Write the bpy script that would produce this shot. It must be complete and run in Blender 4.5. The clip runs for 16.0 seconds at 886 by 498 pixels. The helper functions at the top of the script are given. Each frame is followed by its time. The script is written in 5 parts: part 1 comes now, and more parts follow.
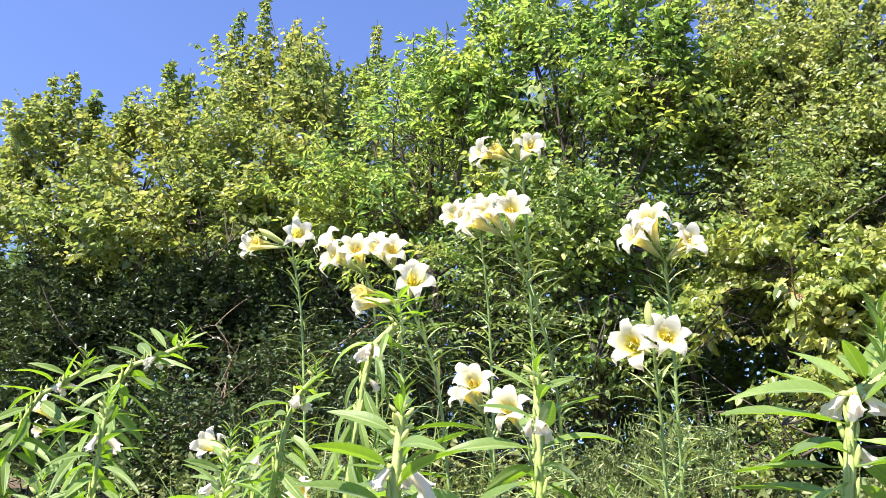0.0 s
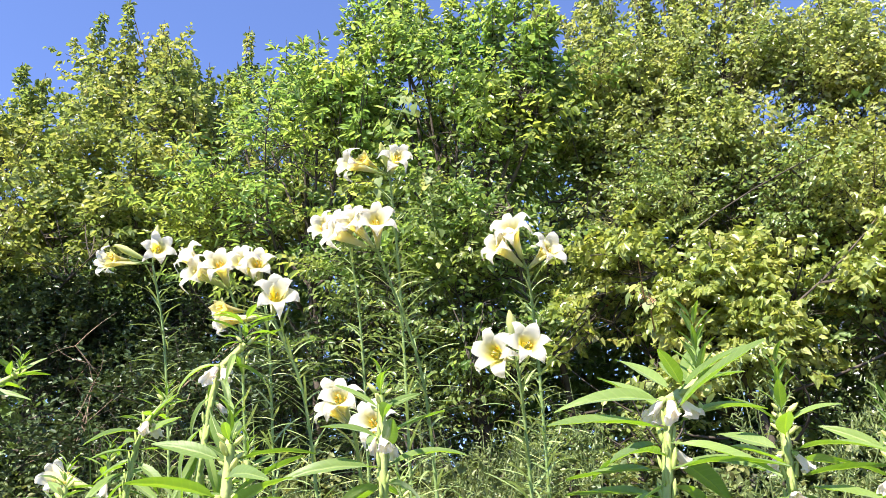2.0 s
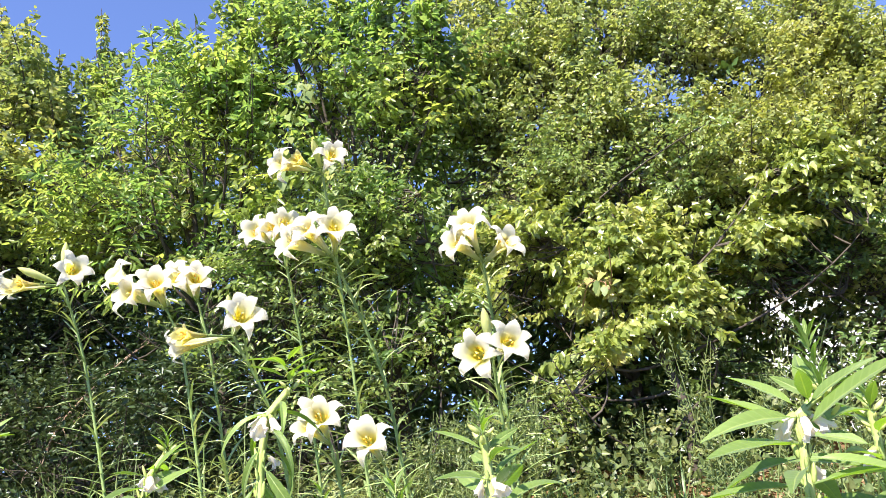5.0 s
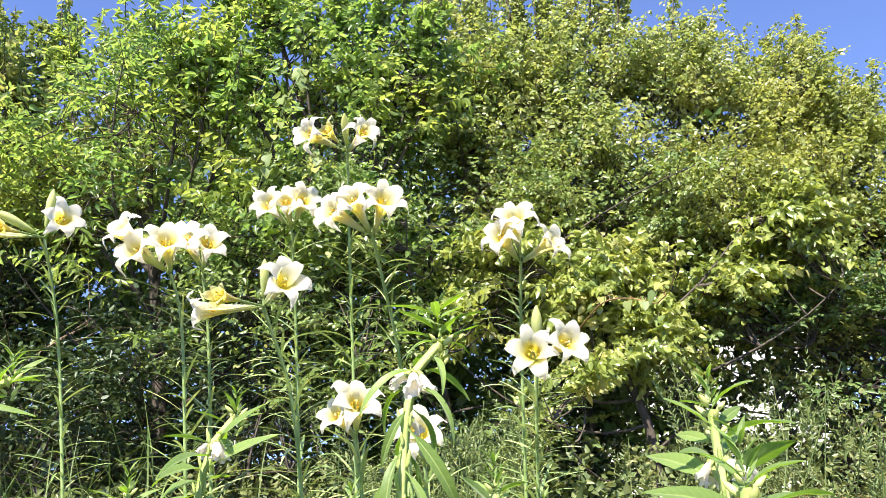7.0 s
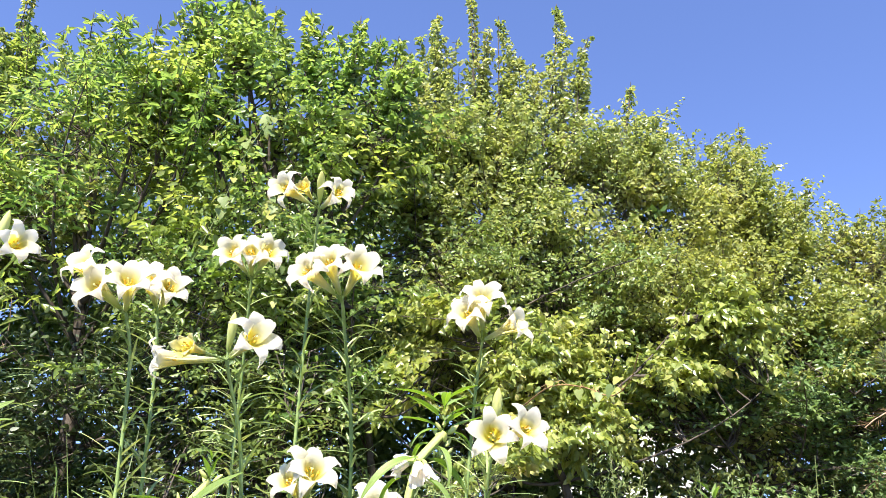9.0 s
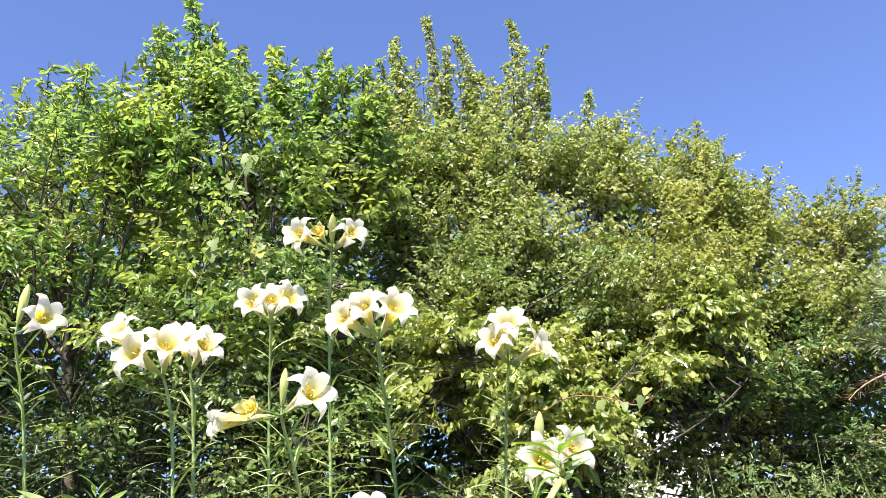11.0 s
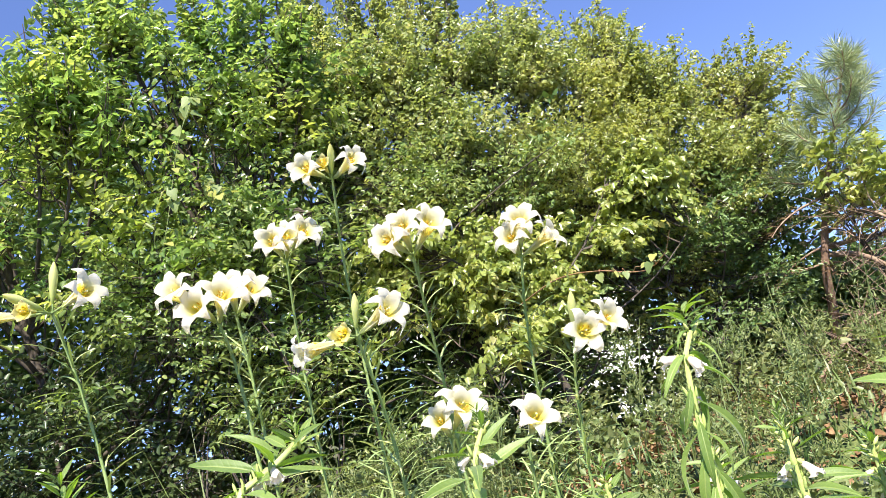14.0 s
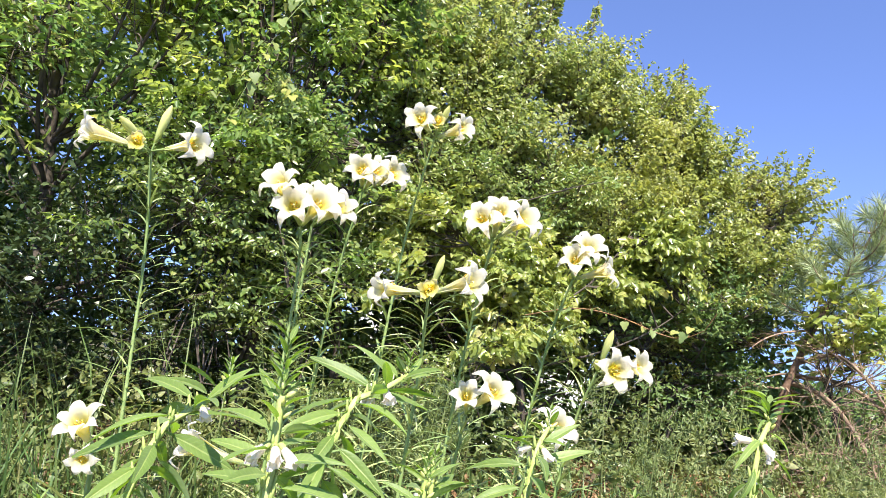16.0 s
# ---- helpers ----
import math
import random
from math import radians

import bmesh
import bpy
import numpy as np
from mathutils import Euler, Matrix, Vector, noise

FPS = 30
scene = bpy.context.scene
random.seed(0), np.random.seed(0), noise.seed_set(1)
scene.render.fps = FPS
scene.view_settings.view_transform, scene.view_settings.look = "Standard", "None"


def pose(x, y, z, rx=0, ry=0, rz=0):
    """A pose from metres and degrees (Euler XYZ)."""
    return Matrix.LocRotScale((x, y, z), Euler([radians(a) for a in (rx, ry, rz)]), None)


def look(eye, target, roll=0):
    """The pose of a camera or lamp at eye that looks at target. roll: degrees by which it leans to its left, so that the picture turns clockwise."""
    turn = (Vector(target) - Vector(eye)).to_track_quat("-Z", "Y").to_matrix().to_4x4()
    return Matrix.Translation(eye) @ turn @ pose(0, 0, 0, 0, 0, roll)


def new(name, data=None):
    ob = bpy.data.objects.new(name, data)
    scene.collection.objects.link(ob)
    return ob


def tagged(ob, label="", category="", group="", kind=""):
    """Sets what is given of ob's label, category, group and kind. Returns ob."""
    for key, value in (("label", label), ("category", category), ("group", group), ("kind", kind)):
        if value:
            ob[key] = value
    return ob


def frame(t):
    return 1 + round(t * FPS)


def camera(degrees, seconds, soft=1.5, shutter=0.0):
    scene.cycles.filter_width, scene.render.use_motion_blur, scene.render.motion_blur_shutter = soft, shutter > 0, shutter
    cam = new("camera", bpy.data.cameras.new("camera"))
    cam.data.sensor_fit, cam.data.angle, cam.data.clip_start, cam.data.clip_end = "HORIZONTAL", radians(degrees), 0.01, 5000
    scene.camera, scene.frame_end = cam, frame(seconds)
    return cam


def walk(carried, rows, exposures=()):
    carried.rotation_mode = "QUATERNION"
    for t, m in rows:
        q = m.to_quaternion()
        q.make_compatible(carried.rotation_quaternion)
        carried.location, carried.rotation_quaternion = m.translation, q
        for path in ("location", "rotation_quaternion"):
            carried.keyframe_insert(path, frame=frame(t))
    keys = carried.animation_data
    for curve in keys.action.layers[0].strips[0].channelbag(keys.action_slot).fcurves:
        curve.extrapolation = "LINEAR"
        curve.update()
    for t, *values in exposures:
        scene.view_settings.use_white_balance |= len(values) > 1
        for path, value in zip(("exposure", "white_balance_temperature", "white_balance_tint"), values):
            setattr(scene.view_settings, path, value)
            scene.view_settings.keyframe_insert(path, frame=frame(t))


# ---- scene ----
cam = camera(60.6, 16.0, 0.55)
PATH = [
    (0, (0.0540, 0.0891, 1.5434), (0.0120, 2.0148, 2.0818), 1.48),
    (0.5, (0.0560, 0.0914, 1.5462), (0.0680, 2.0227, 2.0657), 1.43),
    (1, (0.0680, 0.0908, 1.5513), (0.1430, 2.0240, 2.0586), 0.91),
    (1.5, (0.0930, 0.0827, 1.5500), (0.2680, 2.0075, 2.0641), -0.92),
    (2, (0.1130, 0.0873, 1.5566), (0.3721, 1.9905, 2.1140), -2.08),
    (2.5, (0.1170, 0.0808, 1.5632), (0.4271, 1.9652, 2.1574), -2.52),
    (3, (0.1220, 0.0809, 1.5752), (0.4760, 1.9451, 2.2072), -3.19),
    (3.5, (0.1240, 0.0756, 1.5837), (0.5099, 1.9254, 2.2389), -3.88),
    (4, (0.0650, 0.1090, 1.6220), (0.5169, 1.9566, 2.2401), -5.41),
    (4.5, (-0.0710, 0.1498, 1.6746), (0.5230, 1.9833, 2.2088), -6.66),
    (5, (-0.1700, 0.1747, 1.6724), (0.4477, 2.0216, 2.1279), -9.04),
    (5.2, (-0.1940, 0.1952, 1.6656), (0.4221, 2.0496, 2.0917), -10.35),
    (7.3, (-0.4970, 0.4985, 1.6331), (0.3723, 2.2144, 2.1808), -2.79),
    (7.5, (-0.5170, 0.5071, 1.6393), (0.3649, 2.2059, 2.2194), -1.63),
    (8, (-0.5410, 0.5137, 1.6468), (0.3571, 2.1853, 2.2786), -0.14),
    (8.5, (-0.5580, 0.5068, 1.6594), (0.3780, 2.1548, 2.2982), 0.58),
    (9, (-0.5760, 0.5109, 1.6711), (0.3989, 2.1299, 2.3254), 0.91),
    (9.2, (-0.5830, 0.5150, 1.6728), (0.4038, 2.1219, 2.3391), 0.76),
    (11.3, (-0.8410, 0.5527, 1.7478), (0.2909, 2.0680, 2.3981), -7.95),
    (11.5, (-0.8760, 0.6004, 1.7536), (0.3089, 2.0837, 2.3827), -9.23),
    (12, (-0.9720, 0.6634, 1.7391), (0.3218, 2.0831, 2.2964), -11.62),
    (12.5, (-1.0190, 0.6508, 1.7452), (0.2920, 2.0870, 2.2128), -14.27),
    (13, (-1.0490, 0.6085, 1.7660), (0.2583, 2.0720, 2.1520), -15.76),
    (13.5, (-1.0990, 0.5798, 1.7825), (0.2059, 2.0451, 2.1703), -17.96),
    (14, (-1.1870, 0.6309, 1.7811), (0.1147, 2.1027, 2.1541), -17.18),
    (14.5, (-1.3540, 0.7210, 1.7782), (-0.0176, 2.1659, 2.1338), -13.50),
    (15, (-1.4510, 0.7927, 1.7719), (-0.0661, 2.1991, 2.0946), -4.00),
    (15.5, (-1.4750, 0.8165, 1.7799), (-0.0906, 2.2270, 2.0863), 2.78),
    (16, (-1.5300, 0.7851, 1.8108), (-0.1488, 2.1999, 2.1117), 6.07),
]
walk(cam, [(t, look(eye, target, roll)) for t, eye, target, roll in PATH], [(0, 1.65), (9, 1.63), (12, 1.55), (16, 1.53)])

# ---- sky and sun ----
SUN_ELEV, SUN_AZ = radians(50.0), radians(-138.0)   # azimuth clockwise from +y
sky_world = bpy.data.worlds.new("clear_sky")
sky_world.use_nodes = True
wn = sky_world.node_tree.nodes
sky = wn.new("ShaderNodeTexSky")
sky.sky_type = "NISHITA"
sky.sun_disc = False
sky.sun_elevation, sky.sun_rotation = SUN_ELEV, SUN_AZ
sky.altitude = 300
sky.air_density, sky.dust_density, sky.ozone_density = 0.8, 0.0, 1.5
# the low sky keeps its depth of blue: directions are lifted a little above the horizon
way = wn.new("ShaderNodeTexCoord")
split = wn.new("ShaderNodeSeparateXYZ")
lift = wn.new("ShaderNodeMath")
lift.operation = "MAXIMUM"
lift.inputs[1].default_value = 0.0
smooth = wn.new("ShaderNodeMath")
smooth.operation = "ADD"
smooth.inputs[1].default_value = 0.16
merge = wn.new("ShaderNodeCombineXYZ")
for a, b in ((way.outputs["Generated"], split.inputs[0]), (split.outputs[2], lift.inputs[0]), (lift.outputs[0], smooth.inputs[0]), (split.outputs[0], merge.inputs[0]), (split.outputs[1], merge.inputs[1]), (smooth.outputs[0], merge.inputs[2]), (merge.outputs[0], sky.inputs[0])):
    sky_world.node_tree.links.new(a, b)
deep = wn.new("ShaderNodeMix")
deep.data_type, deep.blend_type = "RGBA", "MULTIPLY"
deep.inputs[0].default_value = 1.0
deep.inputs[7].default_value = (0.94, 0.93, 1.19, 1.0)
sky_world.node_tree.links.new(sky.outputs[0], deep.inputs[6])
sky_world.node_tree.links.new(deep.outputs[2], wn["Background"].inputs[0])
wn["Background"].inputs[1].default_value = 0.108
scene.world = sky_world

sun_data = bpy.data.lights.new("sun", "SUN")
sun_data.energy, sun_data.angle, sun_data.color = 4.5, radians(0.55), (1.0, 0.93, 0.84)
sun = new("sun", sun_data)
toward = Vector((math.sin(SUN_AZ) * math.cos(SUN_ELEV), math.cos(SUN_AZ) * math.cos(SUN_ELEV), math.sin(SUN_ELEV)))
sun.rotation_euler = toward.to_track_quat("Z", "Y").to_euler()
sun.location = toward * 30

# ---- materials ----
rng = np.random.default_rng(11)


def blank_material(name):
    m = bpy.data.materials.new(name)
    m.use_nodes = True
    m.node_tree.nodes.clear()
    return m, m.node_tree.nodes, m.node_tree.links


def ramp_node(nodes, stops):
    r = nodes.new("ShaderNodeValToRGB")
    while len(r.color_ramp.elements) < len(stops):
        r.color_ramp.elements.new(0.5)
    for el, (p, c) in zip(r.color_ramp.elements, stops):
        el.position, el.color = p, (*c, 1.0)
    return r


def noise_node(nodes, links, scale, detail=3.0, coords="Object"):
    tc = nodes.new("ShaderNodeTexCoord")
    n = nodes.new("ShaderNodeTexNoise")
    n.inputs["Scale"].default_value, n.inputs["Detail"].default_value = scale, detail
    links.new(tc.outputs[coords], n.inputs["Vector"])
    return n


def mix_colour(nodes, links, a, b, factor, kind="MIX"):
    m = nodes.new("ShaderNodeMix")
    m.data_type, m.blend_type = "RGBA", kind
    for socket, value in ((m.inputs[6], a), (m.inputs[7], b), (m.inputs[0], factor)):
        if hasattr(value, "is_linked"):
            links.new(value, socket)
        elif isinstance(value, tuple):
            socket.default_value = (*value, 1.0)
        else:
            socket.default_value = value
    return m.outputs[2]


def leaf_material(name, stops, through_mix=0.35, rough=0.42, gloss=0.5, tint=(0.2, 0.2, 0.02), tint_amount=0.35, tint_scale=0.9, per_object=False):
    """Leaf surface: each leaf its own green, patches of the crown yellower, light passing through the blade."""
    m, nodes, links = blank_material(name)
    out = nodes.new("ShaderNodeOutputMaterial")
    if per_object:
        source = nodes.new("ShaderNodeObjectInfo").outputs["Random"]
    else:
        source = nodes.new("ShaderNodeNewGeometry").outputs["Random Per Island"]
    r = ramp_node(nodes, stops)
    if per_object:
        links.new(source, r.inputs[0])
    else:
        spray = noise_node(nodes, links, 3.4, 2.0)
        wide = nodes.new("ShaderNodeMapRange")
        wide.inputs[1].default_value, wide.inputs[2].default_value = 0.32, 0.68
        links.new(spray.outputs["Fac"], wide.inputs[0])
        both = nodes.new("ShaderNodeMix")
        both.inputs[0].default_value = 0.5
        links.new(wide.outputs[0], both.inputs[2])
        links.new(source, both.inputs[3])
        links.new(both.outputs[0], r.inputs[0])
    patch = noise_node(nodes, links, tint_scale, 2.0)
    pr = ramp_node(nodes, [(0.45, (0, 0, 0)), (0.7, (1, 1, 1))])
    links.new(patch.outputs["Fac"], pr.inputs[0])
    am = nodes.new("ShaderNodeMath")
    am.operation = "MULTIPLY"
    am.inputs[1].default_value = tint_amount
    links.new(pr.outputs[0], am.inputs[0])
    col = mix_colour(nodes, links, r.outputs[0], tint, am.outputs[0])
    grain = noise_node(nodes, links, 60.0, 2.0)
    gr = ramp_node(nodes, [(0.3, (0.72, 0.72, 0.72)), (0.7, (1.12, 1.12, 1.12))])
    links.new(grain.outputs["Fac"], gr.inputs[0])
    col = mix_colour(nodes, links, col, gr.outputs[0], 1.0, "MULTIPLY")
    p = nodes.new("ShaderNodeBsdfPrincipled")
    links.new(col, p.inputs["Base Color"])
    p.inputs["Roughness"].default_value = rough
    p.inputs["Specular IOR Level"].default_value = gloss
    tr = nodes.new("ShaderNodeBsdfTranslucent")
    warm = mix_colour(nodes, links, col, (1.36, 1.30, 0.80), 1.0, "MULTIPLY")
    links.new(warm, tr.inputs["Color"])
    mx = nodes.new("ShaderNodeMixShader")
    mx.inputs[0].default_value = through_mix
    links.new(p.outputs[0], mx.inputs[1])
    links.new(tr.outputs[0], mx.inputs[2])
    links.new(mx.outputs[0], out.inputs["Surface"])
    return m


def solid_material(name, colour, second, scale, rough=0.7, bump=0.3, bump_scale=40.0, through_mix=0.0):
    """Bark, stalks, soil: two tones by noise, with fine relief."""
    m, nodes, links = blank_material(name)
    out = nodes.new("ShaderNodeOutputMaterial")
    n = noise_node(nodes, links, scale, 5.0)
    r = ramp_node(nodes, [(0.35, colour), (0.68, second)])
    links.new(n.outputs["Fac"], r.inputs[0])
    p = nodes.new("ShaderNodeBsdfPrincipled")
    links.new(r.outputs[0], p.inputs["Base Color"])
    p.inputs["Roughness"].default_value = rough
    p.inputs["Specular IOR Level"].default_value = 0.3
    b = nodes.new("ShaderNodeBump")
    b.inputs["Strength"].default_value, b.inputs["Distance"].default_value = bump, 0.01
    fine = noise_node(nodes, links, bump_scale, 4.0)
    links.new(fine.outputs["Fac"], b.inputs["Height"])
    links.new(b.outputs[0], p.inputs["Normal"])
    if through_mix:
        tr = nodes.new("ShaderNodeBsdfTranslucent")
        links.new(r.outputs[0], tr.inputs["Color"])
        mx = nodes.new("ShaderNodeMixShader")
        mx.inputs[0].default_value = through_mix
        links.new(p.outputs[0], mx.inputs[1])
        links.new(tr.outputs[0], mx.inputs[2])
        links.new(mx.outputs[0], out.inputs["Surface"])
    else:
        links.new(p.outputs[0], out.inputs["Surface"])
    return m


def petal_material(name, stops, through_mix=0.45, veins=True, throat=None):
    """White lily petal: greenish at the tube, yellow in the throat, white at the rim, faint length-wise veins."""
    m, nodes, links = blank_material(name)
    out = nodes.new("ShaderNodeOutputMaterial")
    at = nodes.new("ShaderNodeAttribute")
    at.attribute_name = "along"
    r = ramp_node(nodes, stops)
    links.new(at.outputs["Fac"], r.inputs[0])
    skin = r.outputs[0]
    if throat:
        inner = nodes.new("ShaderNodeAttribute")
        inner.attribute_name = "inside"
        ri = ramp_node(nodes, throat)
        links.new(at.outputs["Fac"], ri.inputs[0])
        skin = mix_colour(nodes, links, r.outputs[0], ri.outputs[0], inner.outputs["Fac"])
    ac = nodes.new("ShaderNodeAttribute")
    ac.attribute_name = "across"
    w = nodes.new("ShaderNodeTexWave")
    w.inputs["Scale"].default_value, w.inputs["Distortion"].default_value = 2.2, 0.6
    cmb = nodes.new("ShaderNodeCombineXYZ")
    links.new(ac.outputs["Fac"], cmb.inputs[0])
    links.new(cmb.outputs[0], w.inputs["Vector"])
    p = nodes.new("ShaderNodeBsdfPrincipled")
    tint = noise_node(nodes, links, 25.0, 3.0)
    tr_ = ramp_node(nodes, [(0.3, (0.97, 0.96, 0.94)), (0.65, (1, 1, 1))])
    links.new(tint.outputs["Fac"], tr_.inputs[0])
    col = mix_colour(nodes, links, skin, tr_.outputs[0], 1.0, "MULTIPLY")
    links.new(col, p.inputs["Base Color"])
    p.inputs["Roughness"].default_value = 0.45
    p.inputs["Specular IOR Level"].default_value = 0.35
    if veins:
        b = nodes.new("ShaderNodeBump")
        b.inputs["Strength"].default_value, b.inputs["Distance"].default_value = 0.25, 0.002
        links.new(w.outputs["Fac"], b.inputs["Height"])
        links.new(b.outputs[0], p.inputs["Normal"])
    tr = nodes.new("ShaderNodeBsdfTranslucent")
    links.new(col, tr.inputs["Color"])
    mx = nodes.new("ShaderNodeMixShader")
    mx.inputs[0].default_value = through_mix
    links.new(p.outputs[0], mx.inputs[1])
    links.new(tr.outputs[0], mx.inputs[2])
    links.new(mx.outputs[0], out.inputs["Surface"])
    return m


M_OLIVE = leaf_material("olive_leaf", [(0.0, (0.133, 0.211, 0.071)), (0.45, (0.243, 0.319, 0.106)), (0.8, (0.358, 0.384, 0.138)), (1.0, (0.508, 0.471, 0.274))], 0.55, 0.32, 0.90, (0.50, 0.44, 0.09), 0.3, 1.1)
M_YELLOWISH = leaf_material("yellow_green_leaf", [(0.0, (0.174, 0.249, 0.073)), (0.45, (0.301, 0.370, 0.122)), (0.8, (0.430, 0.461, 0.194)), (1.0, (0.605, 0.584, 0.354))], 0.54, 0.32, 1.00, (0.48, 0.47, 0.15), 0.3)
M_GOLDEN = leaf_material("golden_green_leaf", [(0.0, (0.179, 0.242, 0.061)), (0.45, (0.311, 0.367, 0.103)), (0.8, (0.427, 0.452, 0.152)), (1.0, (0.580, 0.559, 0.289))], 0.54, 0.32, 1.00, (0.48, 0.45, 0.13), 0.3)
M_VIVID = leaf_material("vivid_green_leaf", [(0.0, (0.126, 0.243, 0.080)), (0.45, (0.223, 0.360, 0.108)), (0.8, (0.315, 0.418, 0.143)), (1.0, (0.430, 0.481, 0.264))], 0.64, 0.30, 0.90, (0.54, 0.50, 0.09), 0.38, 1.3)
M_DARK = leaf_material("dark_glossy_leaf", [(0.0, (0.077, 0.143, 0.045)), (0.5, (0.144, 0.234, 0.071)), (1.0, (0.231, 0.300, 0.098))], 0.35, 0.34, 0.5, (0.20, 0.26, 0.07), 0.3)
M_MID = leaf_material("mid_green_leaf", [(0.0, (0.134, 0.229, 0.072)), (0.45, (0.243, 0.343, 0.105)), (0.8, (0.367, 0.429, 0.147)), (1.0, (0.485, 0.473, 0.229))], 0.5, 0.30, 0.90, (0.40, 0.40, 0.09), 0.3, 1.2)
# near-black greens: the shade under the crowns is painted into these leaves
M_SHADE = leaf_material("leaf_darkened_as_shade", [(0.0, (0.029, 0.054, 0.023)), (0.5, (0.059, 0.093, 0.035)), (1.0, (0.118, 0.151, 0.054))], 0.2, 0.34, 0.45, (0.10, 0.13, 0.03), 0.3)
M_HEART = leaf_material("vine_leaf", [(0.0, (0.176, 0.250, 0.055)), (0.5, (0.330, 0.396, 0.095)), (0.85, (0.491, 0.500, 0.174)), (1.0, (0.631, 0.556, 0.280))], 0.45, 0.34, 0.90, (0.50, 0.50, 0.11), 0.4)
M_WEED = leaf_material("weed_leaf", [(0.0, (0.081, 0.122, 0.040)), (0.5, (0.180, 0.244, 0.080)), (1.0, (0.360, 0.383, 0.169))], 0.3, 0.45, 0.5, (0.30, 0.33, 0.08), 0.35)
M_COVER = leaf_material("ground_cover_leaf", [(0.0, (0.074, 0.114, 0.041)), (0.5, (0.181, 0.237, 0.082)), (1.0, (0.331, 0.335, 0.154))], 0.35, 0.42, 0.5, (0.32, 0.28, 0.09), 0.35)
M_GRASS = leaf_material("grass_blade", [(0.0, (0.05, 0.10, 0.03)), (0.5, (0.11, 0.19, 0.055)), (0.85, (0.20, 0.28, 0.09)), (1.0, (0.36, 0.34, 0.15))], 0.25, 0.45, 0.5)
M_LITTER = leaf_material("dry_leaf", [(0.0, (0.12, 0.07, 0.035)), (0.5, (0.24, 0.14, 0.07)), (1.0, (0.42, 0.30, 0.17))], 0.12, 0.8, 0.2, (0.3, 0.2, 0.1), 0.2)
M_NEEDLE = leaf_material("pine_needle", [(0.0, (0.163, 0.225, 0.108)), (0.6, (0.325, 0.400, 0.203)), (1.0, (0.550, 0.587, 0.338))], 0.25, 0.4, 0.6)
M_LILYLEAF = leaf_material("lily_leaf", [(0.0, (0.216, 0.312, 0.112)), (0.6, (0.361, 0.477, 0.174)), (1.0, (0.576, 0.625, 0.261))], 0.22, 0.32, 0.8, per_object=True)


def ribbed_leaf(name, dark, light, rib):
    """Sesame blade: paler rib and side veins, soft hairy sheen, light passing through."""
    m, nodes, links = blank_material(name)
    out = nodes.new("ShaderNodeOutputMaterial")
    al, ac = nodes.new("ShaderNodeAttribute"), nodes.new("ShaderNodeAttribute")
    al.attribute_name, ac.attribute_name = "along", "across"

    def calc(op, a, b=None):
        n = nodes.new("ShaderNodeMath")
        n.operation = op
        for sock, val in zip(n.inputs, (a, b)):
            if val is None:
                continue
            if hasattr(val, "is_linked"):
                links.new(val, sock)
            else:
                sock.default_value = val
        return n.outputs[0]

    away = calc("ABSOLUTE", ac.outputs["Fac"])
    vein = calc("SINE", calc("SUBTRACT", calc("MULTIPLY", al.outputs["Fac"], 75.0), calc("MULTIPLY", away, 7.0)))
    vein = calc("POWER", calc("MAXIMUM", vein, 0.0), 3.0)
    middle = calc("LESS_THAN", away, 0.09)
    info = nodes.new("ShaderNodeObjectInfo")
    patchy = noise_node(nodes, links, 30.0, 3.0)
    f = calc("ADD", calc("MULTIPLY", info.outputs["Random"], 0.6), calc("MULTIPLY", patchy.outputs["Fac"], 0.5))
    r = ramp_node(nodes, [(0.15, dark), (0.9, light)])
    links.new(f, r.inputs[0])
    col = mix_colour(nodes, links, r.outputs[0], rib, calc("MAXIMUM", calc("MULTIPLY", vein, 0.10), calc("MULTIPLY", middle, 0.5)))
    p = nodes.new("ShaderNodeBsdfPrincipled")
    links.new(col, p.inputs["Base Color"])
    p.inputs["Roughness"].default_value = 0.48
    p.inputs["Specular IOR Level"].default_value = 0.45
    p.inputs["Sheen Weight"].default_value = 0.25
    b = nodes.new("ShaderNodeBump")
    b.inputs["Strength"].default_value, b.inputs["Distance"].default_value = 0.12, 0.001
    links.new(calc("MULTIPLY", vein, -1.0), b.inputs["Height"])
    links.new(b.outputs[0], p.inputs["Normal"])
    tr = nodes.new("ShaderNodeBsdfTranslucent")
    links.new(mix_colour(nodes, links, col, (1.7, 2.1, 0.22), 1.0, "MULTIPLY"), tr.inputs["Color"])
    mx = nodes.new("ShaderNodeMixShader")
    mx.inputs[0].default_value = 0.38
    links.new(p.outputs[0], mx.inputs[1])
    links.new(tr.outputs[0], mx.inputs[2])
    links.new(mx.outputs[0], out.inputs["Surface"])
    return m


M_SESAME = ribbed_leaf("sesame_leaf", (0.100, 0.165, 0.032), (0.22, 0.305, 0.075), (0.36, 0.42, 0.15))
M_LILYSTEM = solid_material("lily_stalk", (0.19, 0.28, 0.09), (0.30, 0.38, 0.15), 30.0, 0.45, 0.15)
M_SESSTEM = solid_material("sesame_stalk", (0.33, 0.42, 0.11), (0.52, 0.58, 0.22), 25.0, 0.55, 0.2, 120.0, 0.15)
M_BARK = solid_material("grey_brown_bark", (0.05, 0.04, 0.03), (0.11, 0.09, 0.07), 14.0, 0.85, 0.8, 30.0)
M_PINEBARK = solid_material("reddish_pine_bark", (0.16, 0.10, 0.065), (0.34, 0.22, 0.15), 12.0, 0.85, 0.9, 25.0)
